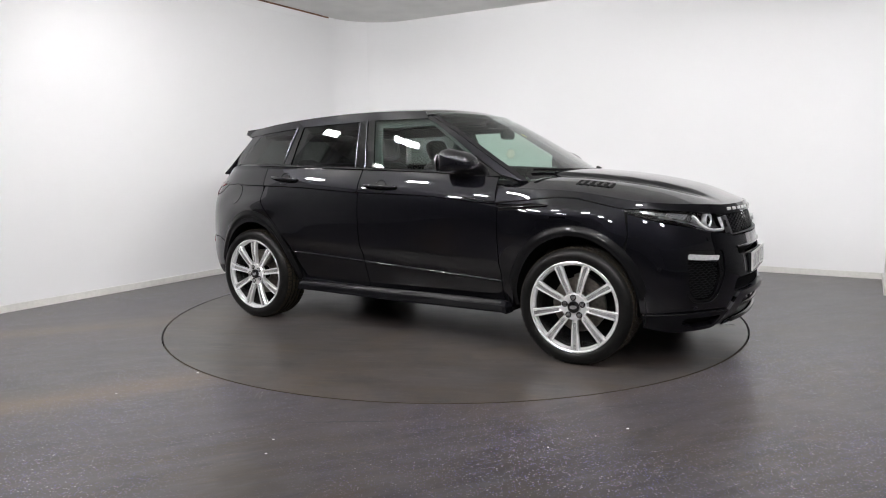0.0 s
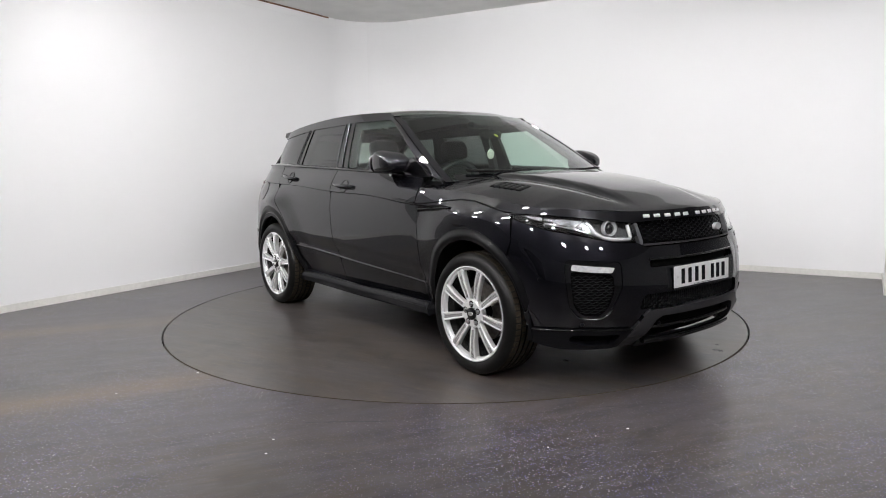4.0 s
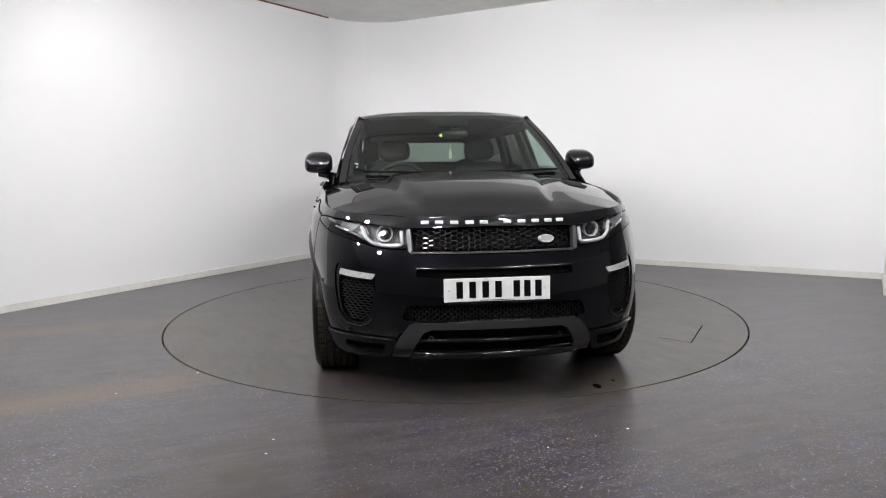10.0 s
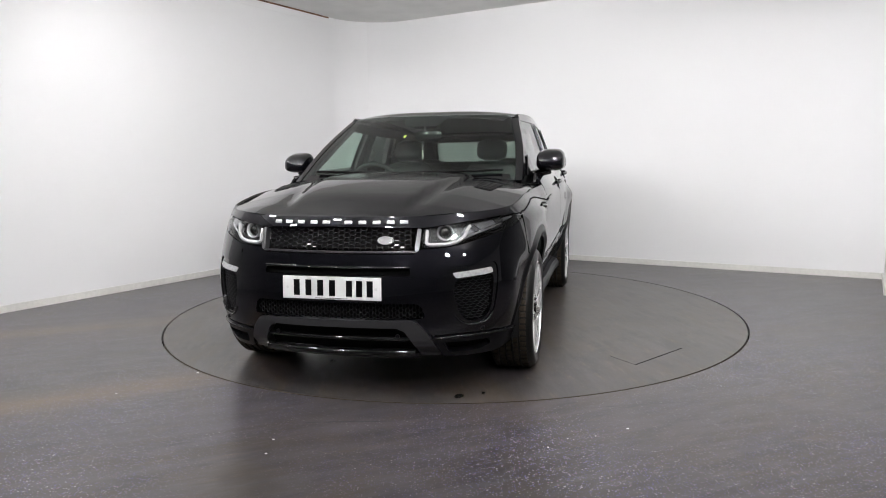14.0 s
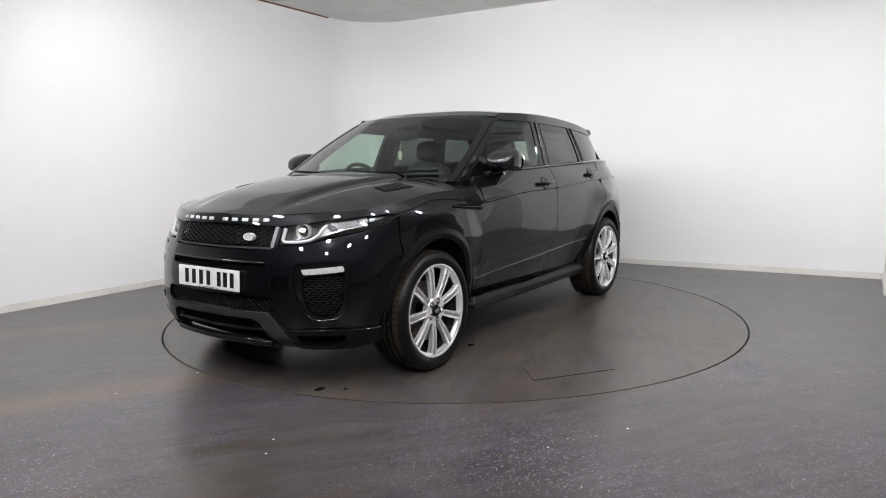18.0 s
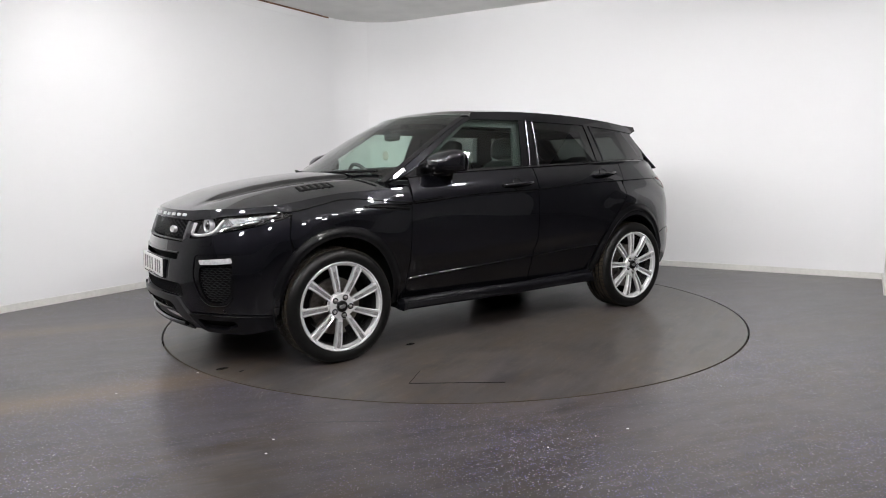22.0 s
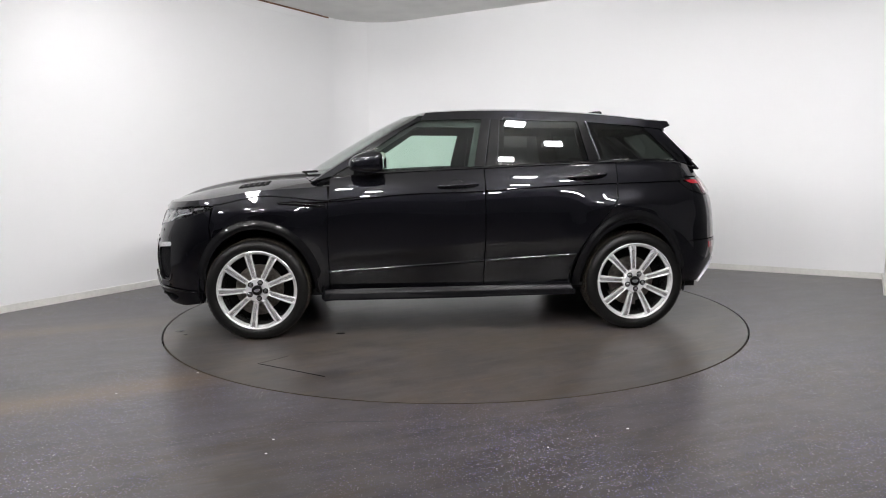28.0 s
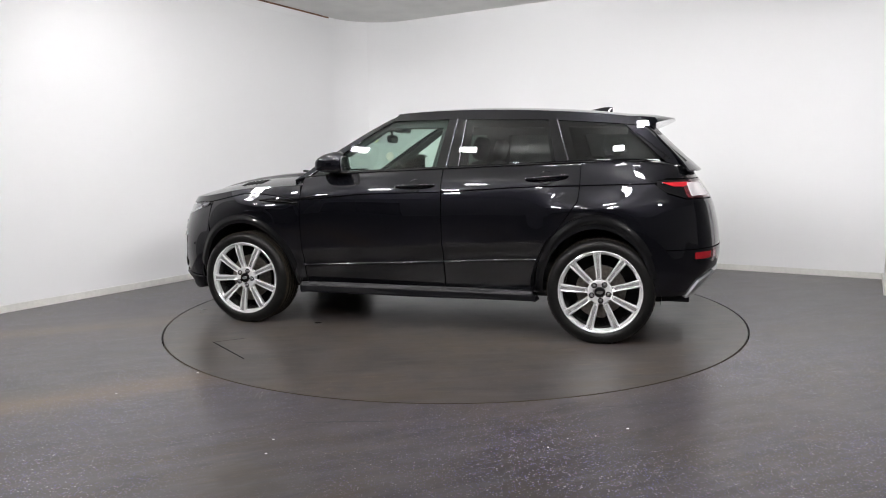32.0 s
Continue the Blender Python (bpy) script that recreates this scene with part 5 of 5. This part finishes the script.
def build_fittings(car):
    ring = arc(-1.50, 0.99, 0.078, 0, 360, 40)[:-1]
    patch("fuel_flap", ring, flank, PAINT, car, "round black fuel flap", side=-1, gap=0.0025, off=0.0035, depth=0.004, step=0.02)
    patch("flap_seam", ring, flank, DARK, car, side=-1, gap=0, off=0.0012, depth=0.001, step=0.02)
    for s in (1, -1):
        mir = new("door_mirror")
        mir.parent = car
        mir["label"] = "gloss black door mirror"
        bm = bmesh.new()
        superbox(bm, (0.560, 0.935 * s, 1.212), (0.118, 0.096, 0.092), 0.62, 32)
        for v in bm.verts:
            k = (v.co.x - 0.44) / 0.2
            h = v.co.z - 1.205
            v.co.z = 1.200 + (h if h > 0 else 0.72 * h) * (1.0 - 0.30 * max(0, k) ** 2) - 0.008 * max(0, k) ** 2
            v.co.x -= 0.10 * (abs(v.co.y) - 0.945)
        part("mirror_cap", bm, PAINT, mir, "gloss black mirror cap", True, 70)
        bm = bmesh.new()
        add_tube(bm, [(0.60, 0.79 * s, 1.118), (0.57, 0.86 * s, 1.128), (0.55, 0.93 * s, 1.145)], 0.034, 10, flat=0.75)
        part("mirror_arm", bm, GLOSS, mir, "", True, 70)
        bm = bmesh.new()
        superbox(bm, (0.446, 0.945 * s, 1.205), (0.006, 0.085, 0.058), 0.6, 20)
        part("mirror_glass", bm, CHROME, mir, "mirror glass", True, 60)
        patch("sail_panel", [(0.80, 1.115), (0.52, 1.13), (0.56, 1.235), (0.60, 1.24)], side_glass, GLOSS, car, "gloss black mirror sail", side=s, off=0.008, gap=0)
        bm = bmesh.new()
        add_tube(bm, [tuple(side_glass(x, z, 0.012) * (1, s, 1)) for x, z in ((0.60, 1.245), (0.70, 1.18), (0.81, 1.112), (0.70, 1.114), (0.52, 1.128))], 0.006, 6)
        part("sail_trim", bm, GLOSS, car, "gloss black edge of the mirror sail", True, 60)
        for x0, x1, z0, z1 in ((0.069, -0.201, 1.052, 1.063), (-0.835, -1.104, 1.099, 1.118)):
            h = new("door_handle")
            h.parent = car
            h["label"] = "black pull handle"
            bm = bmesh.new()
            pts = []
            for i in range(13):
                k = i / 12
                x, z = x0 + (x1 - x0) * k, z0 + (z1 - z0) * k
                pts.append(tuple(flank(x, z, 0.006 + 0.030 * math.sin(math.pi * k) ** 0.5) * (1, s, 1)))
            add_tube(bm, pts, 0.010, 8, flat=1.2)
            part("grip", bm, PAINT, h, "", True, 60)
            xm, zm = x0 * 0.52 + x1 * 0.48, (z0 + z1) / 2
            dish = arc(xm, zm - 0.004, 0.043, 0, 360, 32)[:-1]
            patch("recess", dish, flank, GLOSS, h, "round scooped hollow behind the grip", side=s, off=0.0016, gap=0, depth=0.001, step=0.02)
            bm = bmesh.new()
            add_tube(bm, [tuple(flank(p, q, 0.002) * (1, s, 1)) for p, q in dish], 0.003, 6, True)
            part("recess_rim", bm, GLOSS, h, "", True, 70)
        # louvre behind the front wheel
        patch("wing_vent", [(1.166, 0.956), (1.05, 0.934), (0.84, 0.915), (0.84, 0.948), (1.05, 0.965)], flank, DARK, car, "black side vent", side=s, off=0.002, gap=0, depth=0.001, step=0.03)
        bm = bmesh.new()
        add_tube(bm, [tuple(flank(x, z, 0.006) * (1, s, 1)) for x, z in ((1.15, 0.953), (1.0, 0.944), (0.84, 0.932))], 0.006, 6)
        add_tube(bm, [tuple(flank(x, z, 0.006) * (1, s, 1)) for x, z in ((0.81, 0.972), (0.72, 0.980), (0.60, 0.990))], 0.005, 8)
        part("vent_blade", bm, GLOSS, car, "gloss black vent blade", True, 60)
        vent = new("bonnet_vent")
        vent.parent = car
        vent["label"] = "black bonnet vent"
        bm = bmesh.new()
        for k in range(5):
            x = 1.285 + 0.04 * k
            ys = np.linspace(0.605, 0.69, 6) - 0.008 * (k - 2)
            add_tube(bm, [tuple(bonnet_skin(x + 0.02 * (y - 0.5), y, 0.004) * (1, s, 1)) for y in ys], 0.008, 6, flat=0.6)
        part("slats", bm, PLASTIC, vent, "", True, 60)
        patch("vent_base", [(1.255, 0.60), (1.26, 0.715), (1.475, 0.675), (1.465, 0.575)], bonnet_skin, DARK, vent, side=s, off=0.0025, gap=0, depth=0.001)
        bm = bmesh.new()
        add_tube(bm, [tuple(screen(y * s, 1.125 + 0.02 * abs(y), 0.022)) for y in ((0.62, 0.4, 0.15, -0.12) if s < 0 else (0.66, 0.45, 0.25, 0.04))], 0.013, 8, flat=0.6)
        part("wiper", bm, DARK, car, "black windscreen wiper", True)
    # cowl under the screen
    ys = np.linspace(-0.78, 0.78, 30)
    f = np.stack([0.86 + 0.20 * (1 - (ys / 0.86) ** 2), ys, 0 * ys], -1)
    f[:, 2] = bonnet_skin(f[:, 0], ys)[:, 2] - 0.012
    b = screen(ys, 1.09 + 0 * ys)
    vs = np.concatenate([f, b - (0.02, 0, 0.0)])
    k = len(ys)
    link("cowl", vs, [(i, i + 1, k + i + 1, k + i) for i in range(k - 1)], PLASTIC, car, "black plastic cowl under the windscreen", True)


def build_small(car):
    for s in (1, -1):
        for u, z, o in ((0.78, 0.372, 0.004), (0.33, 0.352, 0.0), (1.0, 0.60, 0.0)):
            c, e = skin(u, z, o) * (1, s, 1), skin(u, z, o + 0.01) * (1, s, 1)
            d = Vector(e - c).normalized()
            bm = bmesh.new()
            add_lathe(bm, [(0.0, 0.003), (0.009, 0.0025), (0.0105, 0.0), (0.0105, -0.006)], 16, Matrix.Translation(tuple(c)) @ d.to_track_quat("Z", "Y").to_matrix().to_4x4())
            part("parking_sensor", bm, SATIN, car, "round black parking sensor", True, 40)
        patch("washer_flap", rounded([(0.60, 0.742), (0.70, 0.748), (0.70, 0.770), (0.60, 0.764)], 0.008), skin, PAINT, car, "black headlamp washer flap", side=s, off=0.003, gap=0.001, depth=0.006, step=0.02)
        bm = bmesh.new()
        add_tube(bm, [tuple(side_glass(x, 1.155 + 0.03 * k, -0.05) * (1, s, 1)) for k, x in enumerate((-0.12, -0.12))], 0.004, 6)
        part("lock_pin", bm, CHROME, car, "small door lock pin", True)
        bm = bmesh.new()
        q = [side_glass(-0.30, 1.44, -0.06), side_glass(-0.29, 1.30, -0.07), side_glass(-0.27, 1.15, -0.09)]
        add_tube(bm, [tuple(v * (1, s, 1)) for v in q], 0.022, 6, flat=0.12)
        part("seat_belt", bm, CLOTH, car, "black seat belt")
        # bright edge of the window frame: metallic tubes imitate lamp glints on gloss black
        bm = bmesh.new()
        add_tube(bm, [tuple(side_glass(x, z, 0.010) * (1, s, 1)) for x, z in ((-0.320, 1.505), (-0.29, 1.33), (-0.262, 1.165))], 0.0045, 6)
        part("pillar_seal", bm, GLINT, car, "pillar seal toned metallic to imitate lamp glints", True)
        bm = bmesh.new()
        add_tube(bm, [tuple(side_glass(x, z, 0.012) * (1, s, 1)) for x, z in ((-1.014, 1.484), (-1.06, 1.34), (-1.103, 1.21))], 0.005, 6)
        part("pillar_seal", bm, GLINT, car, "pillar seal toned metallic to imitate lamp glints", True)
        bm = bmesh.new()
        add_tube(bm, [tuple(side_glass(x, z, 0.009) * (1, s, 1)) for x, z in ((-0.384, 1.502), (-0.368, 1.34), (-0.352, 1.178))], 0.0035, 6)
        part("pillar_seal", bm, GLINT, car, "pillar seal toned metallic to imitate lamp glints", True)
        bm = bmesh.new()
        add_tube(bm, [tuple(flank(x, z, 0.004) * (1, s, 1)) for x, z in ((0.80, 1.122), (0.4, 1.147), (-0.1, 1.166), (-0.7, 1.187), (-1.2, 1.203), (-1.6, 1.205))], 0.005, 6)
        part("waist_moulding", bm, GLOSS, car, "gloss black waist moulding", True)
    bm = bmesh.new()
    for y in (-0.235, 0.235):
        add_lathe(bm, [(0.0, 0.002), (0.006, 0.0015), (0.007, 0.0)], 12, Matrix.Translation((2.2065, y - 0.002, 0.594)) @ pose(0, 0, 0, 0, 87.5, 0))
    part("plate_screw", bm, WHITE, car, "white plate screw caps")


def build_interior(car):
    def seat(x, y, back=True):
        s = new("front_seat" if back else "rear_seat")
        s.parent = car
        s["label"] = "black leather car seat with headrest"
        s.matrix_basis = pose(x, y, 0 if back else -0.15)
        bm = bmesh.new()
        superbox(bm, (0.0, 0, 0.58), (0.26, 0.25, 0.09), 0.6, 16)
        part("cushion", bm, LEATHER, s, "", True, 70)
        bm = bmesh.new()
        superbox(bm, (0, 0, 0.30), (0.075, 0.245, 0.34), 0.55, 20, pose(-0.25, 0, 0.60, 0, -16, 0))
        part("backrest", bm, LEATHER, s, "", True, 70)
        bm = bmesh.new()
        superbox(bm, (0, 0, 0.73), (0.05, 0.13, 0.085), 0.6, 16, pose(-0.25, 0, 0.60, 0, -14, 0))
        part("headrest", bm, LEATHER, s, "", True, 70)
        bm = bmesh.new()
        for k in (-0.05, 0.05):
            add_tube(bm, [(-0.40, k, 1.18), (-0.43, k, 1.28)], 0.006, 6)
        part("headrest_post", bm, CHROME, s)
    for y in (0.36, -0.36):
        seat(0.02, y)
    for y in (0.40, -0.40):
        seat(-0.78, y, False)
    bm = bmesh.new()
    prof = [(1.10, 0.75), (1.05, 1.03), (0.88, 1.085), (0.66, 1.09), (0.58, 1.04), (0.60, 0.85), (0.70, 0.60)]
    a = [bm.verts.new((x, -0.72, z)) for x, z in prof]
    b = [bm.verts.new((x, 0.72, z)) for x, z in prof]
    for i in range(len(prof) - 1):
        bm.faces.new((a[i], a[i + 1], b[i + 1], b[i]))
    bm.faces.new(a)
    bm.faces.new(b)
    part("dashboard", bm, CLOTH, car, "dark soft dashboard", True, 30)
    wheel = new("steering_wheel")
    wheel.parent = car
    wheel["label"] = "black leather steering wheel"
    wheel.matrix_basis = pose(0.47, -0.36, 1.035, 0, -64, 0)
    bm = bmesh.new()
    add_tube(bm, [(0.185 * math.cos(a), 0.185 * math.sin(a), 0) for a in np.linspace(0, 2 * math.pi, 40)[:-1]], 0.016, 8, True)
    part("ring", bm, LEATHER, wheel, "", True, 70)
    bm = bmesh.new()
    superbox(bm, (0, 0, -0.01), (0.075, 0.08, 0.03), 0.6, 14)
    for a in (90, -90, 180):
        add_box(bm, 0.05, 0.18, -0.02, 0.02, -0.012, 0.006, 0, Matrix.Rotation(radians(a), 4, "Z"))
    part("spokes", bm, PLASTIC, wheel, "", True, 50)
    bm = bmesh.new()
    superbox(bm, (0.43, 0.035, 1.405), (0.02, 0.105, 0.034), 0.55, 16)
    add_tube(bm, [(0.44, 0.02, 1.42), (0.45, 0.01, 1.478)], 0.01, 6)
    part("rear_view_mirror", bm, GLOSS, car, "black rear view mirror", True, 60)
    bm = bmesh.new()
    add_box(bm, 0.31, 0.39, -0.09, 0.09, 1.455, 1.50, 0.01)
    part("sensor_housing", bm, PLASTIC, car, "black sensor housing behind the windscreen")
    patch("windscreen_sticker", arc(-0.086, 1.398, 0.011, 0, 360, 16)[:-1], screen, STICKER, car, "small round yellow sticker inside the windscreen", gap=0, off=-0.006, depth=0.001, edge=0.01)
    bm = bmesh.new()
    add_tube(bm, [(0.455, 0.0, 1.385), (0.47, 0.0, 1.30)], 0.0012, 5)
    part("charm_cord", bm, WHITE, car, "thin cord hanging from the mirror")
    bm = bmesh.new()
    add_lathe(bm, [(0.0, 0.004), (0.8, 0.004), (1.0, 0.0), (0.8, -0.004), (0.0, -0.004)], 24, Matrix.Translation((0.472, 0.0, 1.264)) @ pose(0, 0, 0, 90, 0, 12) @ Matrix.Diagonal((0.032, 0.036, 1, 1)))
    part("hanging_charm", bm, CHARM, car, "pale oval charm hanging from the mirror")
    bm = bmesh.new()
    add_box(bm, -1.75, -1.15, -0.62, 0.62, 0.98, 1.0)
    add_box(bm, -1.1, 0.62, -0.80, 0.80, 0.31, 0.33)
    part("cabin_floor", bm, CLOTH, car)
    bm = bmesh.new()
    add_box(bm, -1.66, -1.48, -0.55, 0.55, 1.415, 1.470, 0.01)
    for k in (1, -1):
        add_prism(bm, [(-1.50, 0.0), (-1.58, 0.0), (-1.86, -0.24), (-1.78, -0.24)], 0.0, 0.15, Matrix.Translation((0, k * 0.54 - 0.075, 1.44)) @ Matrix.Rotation(radians(90), 4, "X") @ Matrix.Translation((0, 0, -0.15)))
    part("rear_header", bm, CLOTH, car, "dark trim over the rear window")
    bm = bmesh.new()
    add_box(bm, -1.18, -1.06, -0.60, 0.60, 0.70, 1.215, 0.03)
    part("rear_bench_back", bm, LEATHER, car, "black leather rear bench back")


DARK_MESH = material("dark_mesh", (0.005, 0.005, 0.006), 0.6, spec=0.12)
LAMP_GREY = grain(material("milky_lens", (0.36, 0.36, 0.37), 0.15, coat=0.6), 60, 0.8, 1.15)
SKID_BRIGHT = grain(material("satin_silver", (0.34, 0.34, 0.35), 0.3, 0.6), 300, 0.9, 1.1)
SKID = grain(material("satin_grey", (0.050, 0.050, 0.053), 0.28, 0.5), 300, 0.9, 1.1)
HOUSING = grain(material("lamp_housing", (0.17, 0.17, 0.175), 0.2, 0.7), 60, 0.6, 1.2)
BRIGHT = material("bright_silver", (0.50, 0.50, 0.51), 0.35, 0.3)
PLATE = grain(material("plate_white", (0.66, 0.66, 0.66), 0.35), 60, 0.97, 1.02)
LAMPWHITE = material("pale_lens", (0.40, 0.38, 0.39), 0.1, coat=1.0)
SATIN_CHROME = grain(material("satin_chrome", (0.20, 0.20, 0.21), 0.30, 0.85), 200, 0.9, 1.1)
FROST = grain(material("frosted_reflector", (0.24, 0.24, 0.25), 0.28, 0.6), 90, 0.4, 1.4, stretch=(1, 1, 3))
STICKER = material("yellow_sticker", (0.75, 0.80, 0.12), 0.5)
CHARM = grain(material("pale_charm", (0.74, 0.70, 0.62), 0.5), 200, 0.6, 1.3)
car = build_car()


def motions():
    """The turntable carries the car round at a steady pace."""
    turns = []
    ways = []
    for k in range(33):
        a = -30.93 - 5.155 * k
        c, s = math.cos(radians(a)), math.sin(radians(a))
        turns.append((float(k), pose(0, 0, 0, 0, 0, a)))
        ways.append((float(k), pose(0.095 * c + 0.086 * s, 0.095 * s - 0.086 * c, 0, 0, 0, a)))
    walk(table, turns)
    walk(car, ways)


motions()
